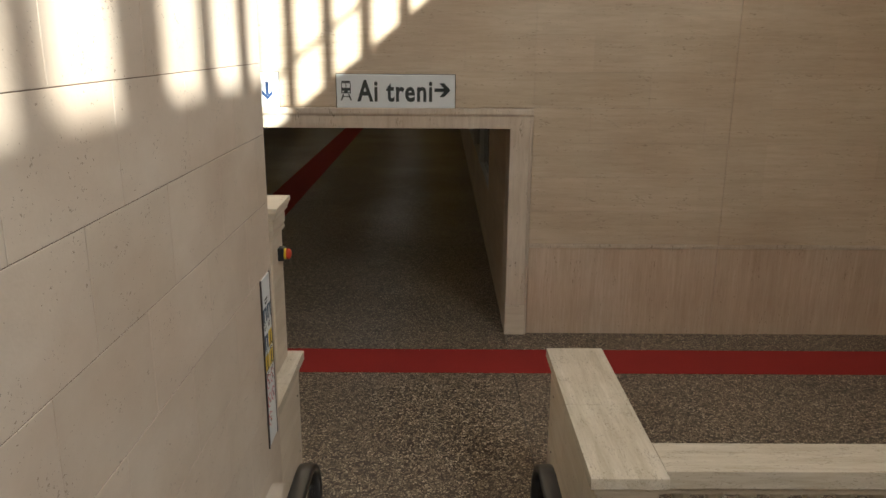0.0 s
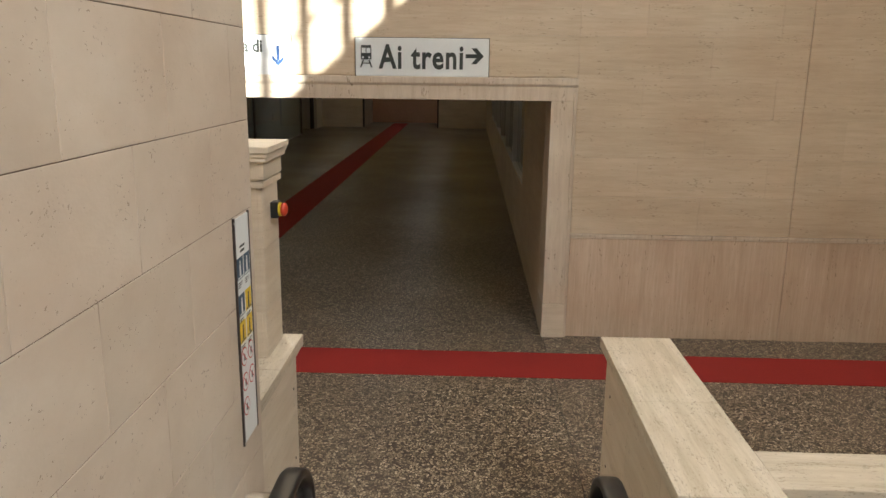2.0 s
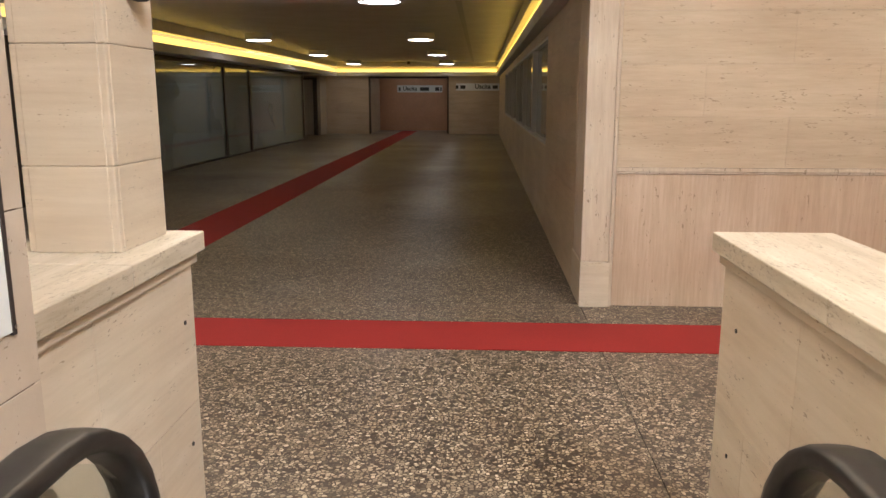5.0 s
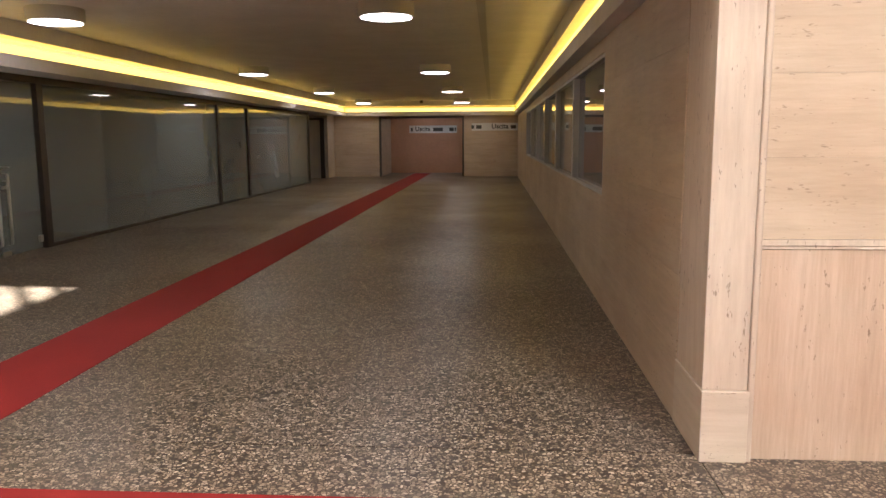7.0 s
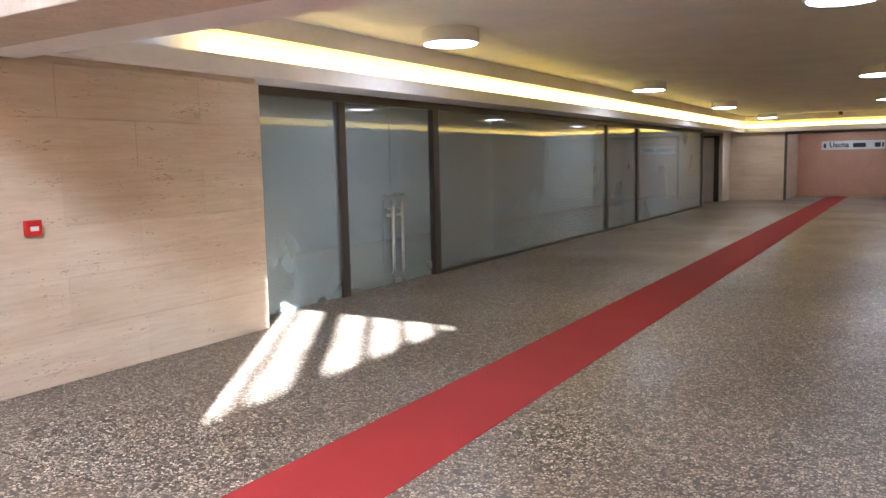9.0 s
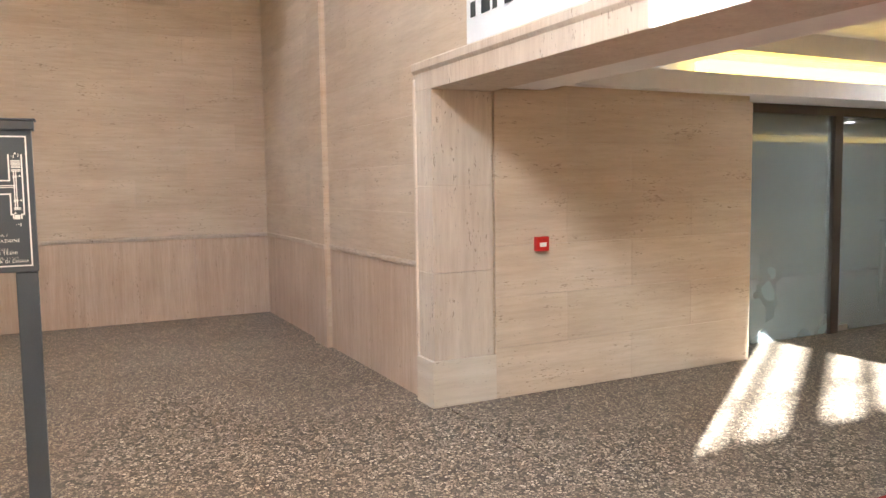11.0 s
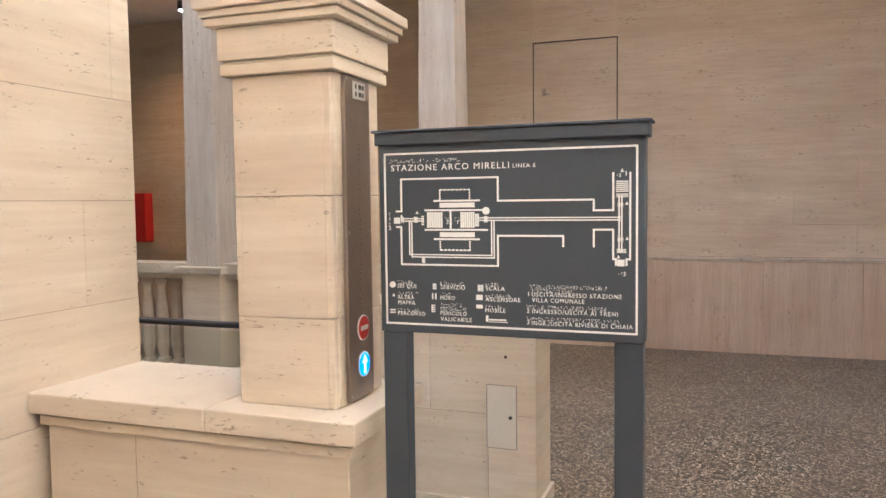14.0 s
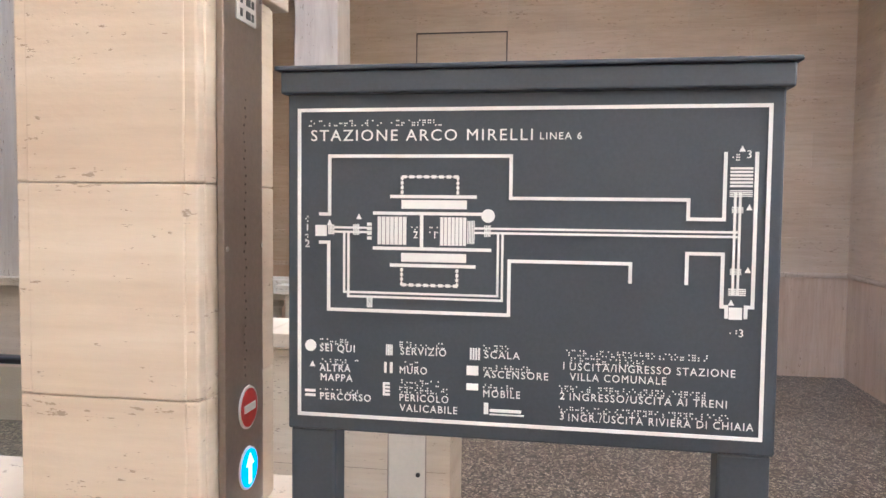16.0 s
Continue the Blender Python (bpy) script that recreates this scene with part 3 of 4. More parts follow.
# glazing along the west side of the passage, with the dim room behind it
front = setting("window_2", boxes(((CX0 - 0.05, 10.88, 2.17), (CX0 + 0.02, 29.4, 2.259))), BRONZE, "dark-framed glass front with a double door along the passage", "glass front")
part("sill_rail", boxes(((CX0 - 0.05, 14.50, 0), (CX0 + 0.02, 29.3, 0.05))), BRONZE, front)
POSTS = [(10.88, 10.94), (12.43, 12.55), (14.36, 14.50), (21.0, 21.12), (23.05, 23.18), (29.3, 29.42)]
for a, b in POSTS:
    part("post", boxes(((CX0 - 0.06, a, 0), (CX0 + 0.03, b, 2.17)), bevel=0.004), BRONZE, front)
for (a, b), (c, d) in zip(POSTS, POSTS[1:]):
    if b == 12.55:
        for y0, y1 in ((12.56, 13.43), (13.44, 14.31)):
            leaf = part("door_leaf", boxes(((CX0 - 0.02, y0, 0.012), (CX0 - 0.008, y1, 2.16))), GLASS, front)
            yh = 13.36 if y0 < 13 else 13.56
            for out in (1, -1):
                xg = CX0 - 0.014 + out * 0.006
                part("pull_handle", sweep([(xg, yh, 0.14), (xg + out * 0.06, yh, 0.15), (xg + out * 0.068, yh, 0.2), (xg + out * 0.068, yh, 0.98), (xg + out * 0.06, yh, 1.03), (xg, yh, 1.04)], 0.032, 0.032, 8), STEEL, leaf, smooth=True)
                part("handle_mount", boxes(*[((min(xg, xg + out * 0.09), yh - 0.012, z), (max(xg, xg + out * 0.09), yh + 0.012, z + 0.02)) for z in (0.93, 1.1)]), STEEL, leaf)
            part("lock_case", boxes(((CX0 - 0.005, yh - 0.05, 0.84), (CX0 + 0.02, yh + 0.05, 0.88)), bevel=0.003), STEEL, leaf)
            part("patch_fitting", boxes(((CX0 - 0.026, y0 + 0.02, 0.012), (CX0 - 0.002, y0 + 0.18, 0.07))), STEEL, leaf)
    else:
        part("pane", boxes(((CX0 - 0.02, b, 0.05 if b > 14 else 0.004), (CX0 - 0.008, c, 2.17))), GLASS, front)
part("door_closer", boxes(((CX0 - 0.005, 14.2, 0.10), (CX0 + 0.035, 14.26, 0.19)), bevel=0.004), STEEL, front)
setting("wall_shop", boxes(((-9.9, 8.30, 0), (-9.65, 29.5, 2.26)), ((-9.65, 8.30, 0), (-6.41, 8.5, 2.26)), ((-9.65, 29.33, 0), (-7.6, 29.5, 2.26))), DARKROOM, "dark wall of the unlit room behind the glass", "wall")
col = thing("round_column", "pale round column standing in the unlit room", "column")
part("shaft", disc((-6.98, 16.5, 0.0), 0.42, 2.26, 2, 40), PLASTER, col, smooth=True)
base_at(col, (-6.98, 16.5, 0))
niche = setting("wall_niche", boxes(((-7.6, 29.5, 0), (-7.35, CY1, 2.26)), ((-7.35, 32.3, 0), (-6.27, CY1, 2.26))), PLASTER, "shallow niche at the far end of the passage", "wall")
door2 = setting("door_2", boxes(((-7.10, 32.25, 0.01), (-6.54, 32.29, 2.1)), bevel=0.005), WHITEMETAL, "pale grey service door in the niche", "door")
for x0, x1 in ((-7.2, -7.11), (-6.53, -6.38)):
    part("door_frame", boxes(((x0, 32.2, 0), (x1, 32.299, 2.17))), BRONZE, door2)
part("door_frame", boxes(((-7.11, 32.2, 2.101), (-6.53, 32.299, 2.17))), BRONZE, door2)

# inner windows on the east side of the passage
win = setting("window_3", boxes(((0.66, 11.10, 0.942), (0.80, 26.2, 0.975)), ((0.66, 11.10, 2.105), (0.80, 26.2, 2.138))), WHITEMETAL, "row of inner windows with pale metal frames", "window")
y = 11.10
for k in range(7):
    w = 0.05 if k in (0,) else 0.13
    part("mullion", boxes(((0.655, y, 0.976), (0.78, y + w, 2.104)), bevel=0.004), WHITEMETAL, win)
    if k < 6:
        part("pane", boxes(((0.72, y + w, 0.976), (0.73, y + 2.5, 2.104))), DARKGLASS, win)
    y += 2.5
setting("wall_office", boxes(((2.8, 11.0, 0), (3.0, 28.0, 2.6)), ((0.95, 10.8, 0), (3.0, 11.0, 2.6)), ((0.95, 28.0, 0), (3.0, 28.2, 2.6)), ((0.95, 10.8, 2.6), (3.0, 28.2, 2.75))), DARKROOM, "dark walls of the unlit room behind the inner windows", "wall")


# ---- escalators, parapets, pillars ----
def escalator(cx, label, wall_side, foot=2.35, rail=(0.086, 0.042)):
    """An escalator that runs along y between two parapets, its lower comb at y = foot."""
    t = thing("escalator", label, "escalator", "escalators")
    run, rise, slope = 0.343, 0.24, 0.7
    bm = boxes(((cx - 0.52, foot + 0.01, 0.0), (cx + 0.52, 3.6, 0.012)))
    part("comb_plate", bm, STEEL, t, "ribbed steel landing plate")
    for k in range(19):
        y1, z = foot + 0.01 - k * run, rise * k
        bm = boxes(((cx - 0.5, y1 - run, max(0.0, z - rise)), (cx + 0.5, y1, z + 0.012)))
        for g in range(10):
            add_box(bm, (cx - 0.48 + g * 0.1, y1 - run + 0.01, z + 0.012), (cx - 0.43 + g * 0.1, y1 - 0.01, z + 0.02))
        part("step", bm, STEEL, t)
    for s in (-1, 1):
        x = cx + s * 0.605
        path = [(x, foot - d, 0.97 + slope * d) for d in (6.6, 4.5, 2.5, 1.0, 0.45)]
        path += [(x, foot, 1.045), (x, foot + 0.3, 0.97), (x, 3.0, 0.95), (x, 3.3, 0.95)]
        path += [(x, 3.5 + 0.285 * math.sin(a), 0.665 + 0.285 * math.cos(a)) for a in [math.pi * i / 14 for i in range(15)]]
        path += [(x, 3.2, 0.38), (x, 2.9, 0.41)]
        part("handrail", sweep(path, *rail, 12), RUBBER, t, "black rubber handrail", True)
        outline = [(foot - 6.6, 0.925 + slope * 6.6), (foot, 1.005), (foot + 0.3, 0.935), (3.3, 0.915)]
        outline += [(3.5 + 0.25 * math.sin(a), 0.665 + 0.25 * math.cos(a)) for a in [math.pi * i / 10 for i in range(11)]]
        outline += [(foot + 0.25, 0.40), (foot - 6.6, 0.35 + slope * 6.6)]
        part("glass_side", prism(outline, 0, x - 0.006, x + 0.006), CLEAR, t, "greenish glass balustrade panel")
        skirt = [(foot - 6.6, 0.3 + slope * 6.6), (foot + 0.15, 0.36), (3.3, 0.40), (3.42, 0.36), (3.45, 0.0), (foot - 0.7, 0.0), (foot - 6.6, slope * 6.6 - 0.5)]
        part("skirting", prism(skirt, 0, x - 0.04, x + 0.04), WHITEMETAL, t, "dull metal skirting")
        if s == wall_side:
            a, b = sorted((cx + s * 0.66, cx + s * 0.778))
            deck = [(foot - 6.6, 0.86 + slope * 6.6), (foot - 0.05, 0.96), (3.0, 0.91), (3.54, 0.87), (3.61, 0.84), (3.64, 0.76), (3.64, 0.0), (foot - 0.7, 0.0), (foot - 6.6, slope * 6.6 - 0.5)]
        else:
            a, b = sorted((cx + s * 0.66, cx + s * 0.775))
            deck = [(foot - 6.6, 0.3 + slope * 6.6), (foot - 0.05, 0.40), (3.24, 0.40), (3.28, 0.0), (foot - 0.7, 0.0), (foot - 6.6, slope * 6.6 - 0.5)]
        part("deck", prism(deck, 0, a, b), BLOCKSTONE, t, "pale stone deck")
    return base_at(t, (cx, 2.6, 0))


escalator(-0.115, "down escalator with black handrails and glass sides", -1)
escalator(-5.10, "up escalator with black handrails beyond the parapet", 1, -0.7, (0.07, 0.03))


def cap_spans(x0, x1, y0, y1):
    """The lip, the neck line and the slab of a parapet's cap."""
    return (((x0 + 0.02, y0 + 0.02, 0.972), (x1 - 0.02, y1 - 0.02, 1.000)), ((x0 + 0.028, y0 + 0.028, 1.000), (x1 - 0.028, y1 - 0.028, 1.008)), ((x0, y0, 1.008), (x1, y1, 1.068)))


def parapet(x0, x1, y0, y1, label, cuts=(), top=None):
    t = thing("parapet", label, "parapet", "parapets")
    part("core", boxes(((x0 + 0.0375, y0 + 0.0375, 0), (x1 - 0.0375, y1 - 0.0375, 0.972))), JOINT, t)
    for f in ("+x", "-x", "+y", "-y"):
        if f[1] == "x":
            pl = x1 - 0.055 if f == "+x" else x0 + 0.055
            u0, u1 = y0 + 0.036, y1 - 0.036
        else:
            pl = y1 - 0.055 if f == "+y" else y0 + 0.055
            u0, u1 = x0 + 0.036, x1 - 0.036
        slabs(t, f, pl, u0, u1, 0.08, 0.970, 0.89 if f[1] == "y" else 0.44, 0.62, PALE, 0.002, 0.5)
    part("plinth", boxes(((x0 + 0.018, y0 + 0.018, 0), (x1 - 0.018, y1 - 0.018, 0.08)), bevel=0.004), PALE, t)
    sp = cap_spans(x0, x1, y0, y1)
    part("cap_moulding", boxes(*sp[:2], bevel=0.003), PALE, t)
    ys = [y0, *cuts, y1]
    for a, b in zip(ys, ys[1:]):
        part("cap", boxes(((x0, a + (0.001 if a > y0 else 0), 1.008), (x1, b - (0.001 if b < y1 else 0), 1.068)), bevel=0.004), top or CAP, t)
    return base_at(t, ((x0 + x1) / 2, (y0 + y1) / 2, 0))


parapet(-1.38, -0.938, 3.801, 4.805, "low travertine parapet carrying a stone pillar", (4.30,))
parapet(-4.33, -3.87, 3.801, 4.835, "low travertine parapet carrying a pillar with signals", (4.40,), PALE)
parapet(0.66, 1.03, 3.29, 4.87, "travertine parapet beside the escalator exit", (4.05,))
par_u = parapet(-6.28, -5.87, 3.29, 4.85, "travertine parapet with a small metal hatch", (4.05,), PALE)
part("hatch_edge", boxes(((-5.908, 4.560, 0.352), (-5.903, 4.718, 0.677))), PANEL, par_u)
part("hatch", boxes(((-5.907, 4.564, 0.356), (-5.899, 4.714, 0.673)), bevel=0.002), HATCHPAINT, par_u, "small cream metal hatch")
part("hatch_lock", disc((-5.899, 4.686, 0.515), 0.009, 0.006, 0, 14), BLACK, par_u)
part("fixing_hole", disc((-5.906, 4.66, 0.82), 0.008, 0.002, 0, 12), BLACK, par_u)
base_at(par_u, tuple(par_u.location))
for y, z in ((4.69, 0.80), (4.69, 0.40)):
    for x in (-0.973, 0.695):
        bm = disc((x, y, z), 0.007, 0.003 * (1 if x < 0 else -1), 0, 12)
        tagged(new("fixing_hole", to_mesh("fixing_hole", bm, BLACK)), "small dark drill hole in the stone", "drill hole", "drill holes")


def pillar(x0, x1, y0, y1, label, low=0.0, over=1.0):
    t = thing("stone_pillar", label, "pillar", "parapet pillars")
    for a, b in ((1.068, 1.3006), (1.3014, 1.6156), (1.6164, 1.927 - low)):
        bm = boxes(((x0 + 0.022, y0, a), (x1 - 0.022, y1, b)), bevel=0.003)
        add_box(bm, (x0 + 0.001, y0 + 0.022, a), (x1 - 0.001, y1 - 0.022, b), 0.003)
        for cx, cy in ((x0 + 0.016, y0 + 0.016), (x1 - 0.016, y0 + 0.016), (x0 + 0.016, y1 - 0.016), (x1 - 0.016, y1 - 0.016)):
            add_box(bm, (cx - 0.013, cy - 0.013, a), (cx + 0.013, cy + 0.013, b), 0.004)
        part("stone_block", bm, PALE, t)
    bands = ((1.928, 1.958, 0.018), (1.959, 1.966, 0.012), (1.967, 2.05, 0.022), (2.051, 2.072, 0.045), (2.073, 2.092, 0.055), (2.093, 2.122, 0.066))
    for a, b, o in bands:
        o *= over
        part("capital", boxes(((x0 - o, y0 - o, a - low), (x1 + o, y1 + o, b - low)), bevel=0.003), PALE, t)
    return base_at(t, ((x0 + x1) / 2, (y0 + y1) / 2, 1.068))


pillar(-1.29, -1.03, 4.44, 4.75, "short travertine pillar with a stepped capital on a parapet", 0.017, 0.75)
pillar(-4.252, -3.962, 4.447, 4.74, "short travertine pillar with a signal panel on a parapet")

stop = thing("stop_button", "red emergency stop button on a black and yellow box", "stop button")
part("box", boxes(((-1.03, 4.58, 1.74), (-0.993, 4.645, 1.82)), bevel=0.005), BLACK, stop)
part("collar", disc((-0.993, 4.612, 1.78), 0.034, 0.012, 0, 28), YELLOW, stop, "yellow collar")
dome = disc((-0.981, 4.612, 1.78), 0.026, 0.010, 0, 28)
bmesh.ops.create_uvsphere(dome, u_segments=24, v_segments=12, radius=0.034, matrix=Matrix.Translation((-0.971, 4.612, 1.78)) @ Matrix.Diagonal((0.6, 1, 1, 1)))
part("push_button", dome, BUTTONRED, stop, "domed red push button", True)
base_at(stop, (-1.03, 4.612, 1.78))

# signal panel on the second pillar
sig = thing("signal_panel", "narrow brushed steel escalator signal panel with two round signals", "signal panel")
part("plate", boxes(((-4.160, 4.741, 1.075), (-4.015, 4.753, 1.925)), bevel=0.002), PANEL, sig)
nameplate = part("nameplate", boxes(((-4.128, 4.753, 1.868), (-4.056, 4.756, 1.914)), bevel=0.001), WHITEMETAL, sig, "small pale plate with two lines of writing")
for z in (1.901, 1.881):
    for k, w in enumerate((0.012, 0.026, 0.014)):
        x = -4.068 - k * 0.021
        part("writing", boxes(((x - w * 0.6, 4.756, z - 0.006), (x, 4.757, z + 0.006))), INK, nameplate)
for z in (1.917, 1.52, 1.09):
    for x in (-4.152, -4.023):
        part("screw", disc((x, 4.753, z), 0.004, 0.002, 1, 10), STEEL, sig)
holes = random.Random(5)
for k in range(34):
    z, x = 1.315 + k * 0.0132, -4.0885 + holes.uniform(-0.004, 0.004)
    part("perforation", disc((x, 4.753, z), holes.uniform(0.0016, 0.0026), 0.0006, 1, 8), BRONZE, sig)
stop_s = part("no_entry_signal", disc((-4.095, 4.753, 1.262), 0.031, 0.004, 1), REDPAINT, sig, "red no-entry signal")
part("ring", disc((-4.095, 4.752, 1.262), 0.0345, 0.004, 1), WHITE, stop_s)
part("bar", boxes(((-4.116, 4.757, 1.256), (-4.074, 4.7585, 1.268))), WHITE, stop_s)
go = part("arrow_signal", disc((-4.095, 4.753, 1.163), 0.031, 0.004, 1), BLUELIT, sig, "lit blue signal with a white arrow")
part("ring", disc((-4.095, 4.752, 1.163), 0.0345, 0.004, 1), WHITE, go)
part("arrow", prism([(-4.095, 1.188), (-4.110, 1.168), (-4.1005, 1.168), (-4.1005, 1.138), (-4.0895, 1.138), (-4.0895, 1.168), (-4.080, 1.168)], 1, 4.757, 4.7585), WHITELIT, go, "glowing white arrow")
base_at(sig, (-4.095, 4.741, 1.075))


# balustrades
def baluster_mesh():
    prof = [(0.12, 0.052), (0.17, 0.052), (0.18, 0.036), (0.30, 0.056), (0.42, 0.058), (0.60, 0.046), (0.78, 0.034), (0.85, 0.036), (0.87, 0.050), (0.92, 0.050)]
    bm, rings = bmesh.new(), []
    for z, r in prof:
        rings.append([bm.verts.new((r * math.cos(a) * 1.1, r * math.sin(a) * 1.1, z)) for a in [math.pi / 4 + math.pi * k / 4 for k in range(8)]])
    for a, b in zip(rings, rings[1:]):
        for k in range(8):
            bm.faces.new((a[k], a[(k + 1) % 8], b[(k + 1) % 8], b[k]))
    bm.faces.new(rings[-1])
    bm.faces.new(rings[0][::-1])
    return to_mesh("baluster", bm, PALE)


BALUSTER = baluster_mesh()


def balustrade(a, b, across, along, label, skip=(), rise=0.0):
    """A stone balustrade from a to b along 'x' or 'y' with its middle at across."""
    t = thing("balustrade", label, "balustrade", "balustrades")
    span = lambda w, z0, z1: ((a, across - w, z0), (b, across + w, z1)) if along == "x" else ((across - w, a, z0), (across + w, b, z1))
    part("plinth", boxes(span(0.11, 0, 0.12), bevel=0.004), PALE, t)
    part("cap_moulding", boxes(span(0.105, 0.92 + rise, 0.966 + rise), bevel=0.004), PALE, t)
    part("cap", boxes(span(0.135, 0.967 + rise, 1.063 + rise * 0.95), bevel=0.004), CAP_X if along == "x" else CAP, t)
    u = a + 0.12
    while u < b - 0.05:
        if not any(s0 - 0.05 < u < s1 + 0.05 for s0, s1 in skip):
            o = new("baluster", BALUSTER)
            o.scale.z = 1 + rise / 0.92
            o.location = (u, across, 0) if along == "x" else (across, u, 0)
            o.parent = t
        u += 0.165
    return base_at(t, ((a + b) / 2, across, 0) if along == "x" else (across, (a + b) / 2, 0))


balustrade(1.033, X_E, 3.50, "x", "travertine balustrade with stone balusters beside the escalator")
balustrade(-4.3, 3.41, -8.06, "y", "travertine balustrade between tall square columns", ((1.13, 1.57), (-1.11, -0.67)), 0.01)


def square_column(x0, x1, y0, y1, top, label):
    t = thing("square_column", label, "column", "aisle columns")
    part("pedestal", boxes(((x0 - 0.03, y0 - 0.03, 0.0), (x1 + 0.03, y1 + 0.03, 0.985)), bevel=0.006), PALE, t)
    part("pedestal_lip", boxes(((x0 - 0.08, y0 - 0.08, 0.986), (x1 + 0.08, y1 + 0.08, 1.05)), bevel=0.006), CAP, t)
    bm = boxes(((x0, y0, 1.05), (x1, y1, top)), bevel=0.006)
    for v in bm.verts:
        k = (v.co.z - 1.05) / (top - 1.05) * 0.03
        v.co.x += (k if v.co.x < (x0 + x1) / 2 else -k)
        v.co.y += (k if v.co.y < (y0 + y1) / 2 else -k)
    part("shaft", bm, SHAFT, t, "pale grey stone shaft")
    part("capital", boxes(((x0 - 0.02, y0 - 0.02, top), (x1 + 0.02, y1 + 0.02, top + 0.08)), ((x0 - 0.06, y0 - 0.06, top + 0.081), (x1 + 0.06, y1 + 0.06, top + 0.17)), bevel=0.005), SHAFT, t)
    part("upper_block", boxes(((x0, y0, top + 0.17), (x1, y1, 4.0))), SHAFT, t)
    return base_at(t, ((x0 + x1) / 2, (y0 + y1) / 2, 0))


square_column(-8.24, -7.90, 1.18, 1.52, 3.75, "tall square grey stone column in the balustrade")
square_column(-8.24, -7.90, -1.056, -0.716, 3.75, "tall square grey stone column further along the balustrade")
square_column(-8.22, -7.885, 3.416, 3.753, 3.75, "slim square grey stone column at the end of the balustrade")

# ---- signs ----
NORTH_SIGN = Matrix.Rotation(math.pi / 2, 4, "X")


def wall_sign(x0, x1, z0, z1, label):
    t = thing("direction_sign", label, "sign", "direction signs")
    part("frame", boxes(((x0 - 0.006, 7.846, z0 - 0.006), (x1 + 0.006, 7.868, z1 + 0.006)), bevel=0.006), INK, t, "thin dark edge")
    part("board", boxes(((x0, 7.838, z0), (x1, 7.86, z1)), bevel=0.008), SIGN, t)
    return t


ai = wall_sign(-1.080, 0.090, 2.39, 2.715, "white sign reading Ai treni with a train and an arrow")
ZF = 7.8365
lettering("lettering", "Ai treni", 0.285, Matrix.Translation((-0.868, ZF, 2.460)) @ NORTH_SIGN, INK, ai, 1.10, 0.003, heavy=0.0072, width=0.735)
part("arrow", prism([(-0.112, 2.550), (0.0, 2.550), (0.0, 2.584), (-0.112, 2.584)], 1, ZF - 0.0015, ZF + 0.001), INK, ai)
part("arrow_head", prism([(0.046, 2.567), (-0.016, 2.500), (-0.062, 2.500), (-0.004, 2.567), (-0.062, 2.634), (-0.016, 2.634)], 1, ZF - 0.0015, ZF + 0.001), INK, ai)
train = part("train_pictogram", boxes(((-1.032, ZF - 0.0015, 2.53), (-0.938, ZF, 2.633)), ((-1.028, ZF - 0.0015, 2.634), (-0.942, ZF, 2.652)), bevel=0.0), INK, ai)
for x0, x1, z0, z1 in ((-1.024, -0.989, 2.585, 2.628), (-0.981, -0.946, 2.585, 2.628), (-1.020, -1.005, 2.54, 2.556), (-0.965, -0.950, 2.54, 2.556)):
    part("gap", boxes(((x0, ZF - 0.0025, z0), (x1, ZF - 0.0012, z1))), SIGN, train)
for s in (-1, 1):
    part("track", prism([(-0.985 + s * 0.018, 2.525), (-0.985 + s * 0.032, 2.525), (-0.985 + s * 0.056, 2.462), (-0.985 + s * 0.042, 2.462)], 1, ZF - 0.0015, ZF), INK, train)
part("sleeper", boxes(((-1.015, ZF - 0.0015, 2.495), (-0.955, ZF, 2.503))), INK, train)
base_at(ai, (-0.495, 7.868, 2.39))

riv = wall_sign(-2.900, -1.650, 2.39, 2.73, "white sign reading Riviera di Chiaia with a blue arrow")
lettering("lettering", "Riviera di\nChiaia", 0.148, Matrix.Translation((-2.375, ZF, 2.585)) @ NORTH_SIGN, INK, riv, 1.0, 0.003, squeeze=0.85, heavy=0.0045)
part("arrow", boxes(((-1.777, ZF - 0.0015, 2.51), (-1.749, ZF, 2.64))), BLUEINK, riv)
part("arrow_head", prism([(-1.763, 2.462), (-1.710, 2.522), (-1.710, 2.560), (-1.763, 2.502), (-1.816, 2.560), (-1.816, 2.522)], 1, ZF - 0.0016, ZF), BLUEINK, riv)
part("pictogram", boxes(((-2.60, ZF - 0.0015, 2.47), (-2.43, ZF, 2.64)), bevel=0.0), BLUEINK, riv)
part("writing", boxes(((-2.305, ZF - 0.0015, 2.415), (-2.005, ZF, 2.425))), INK, riv)
base_at(riv, (-2.270, 7.868, 2.39))

far = wall_sign(-5.360, -4.150, 2.39, 2.73, "white direction sign with small dark symbols")
for k, w in enumerate((0.06, 0.1, 0.05, 0.09, 0.07)):
    x = -5.300 + k * 0.13
    part("symbol", boxes(((x, ZF - 0.0015, 2.54), (x + w, ZF, 2.63))), INK, far)
base_at(far, (-4.750, 7.868, 2.39))


def passage_sign(x0, x1, y, z0, z1, text, tx, size, label):
    t = thing("direction_sign", label, "sign", "passage signs")
    part("board", boxes(((x0, y - 0.03, z0), (x1, y, z1)), bevel=0.004), SIGN, t)
    lettering("lettering", text, size, Matrix.Translation((tx, y - 0.032, z0 + (z1 - z0) * 0.28)) @ NORTH_SIGN, INK, t, 1.0, 0.003, heavy=0.006)
    return t


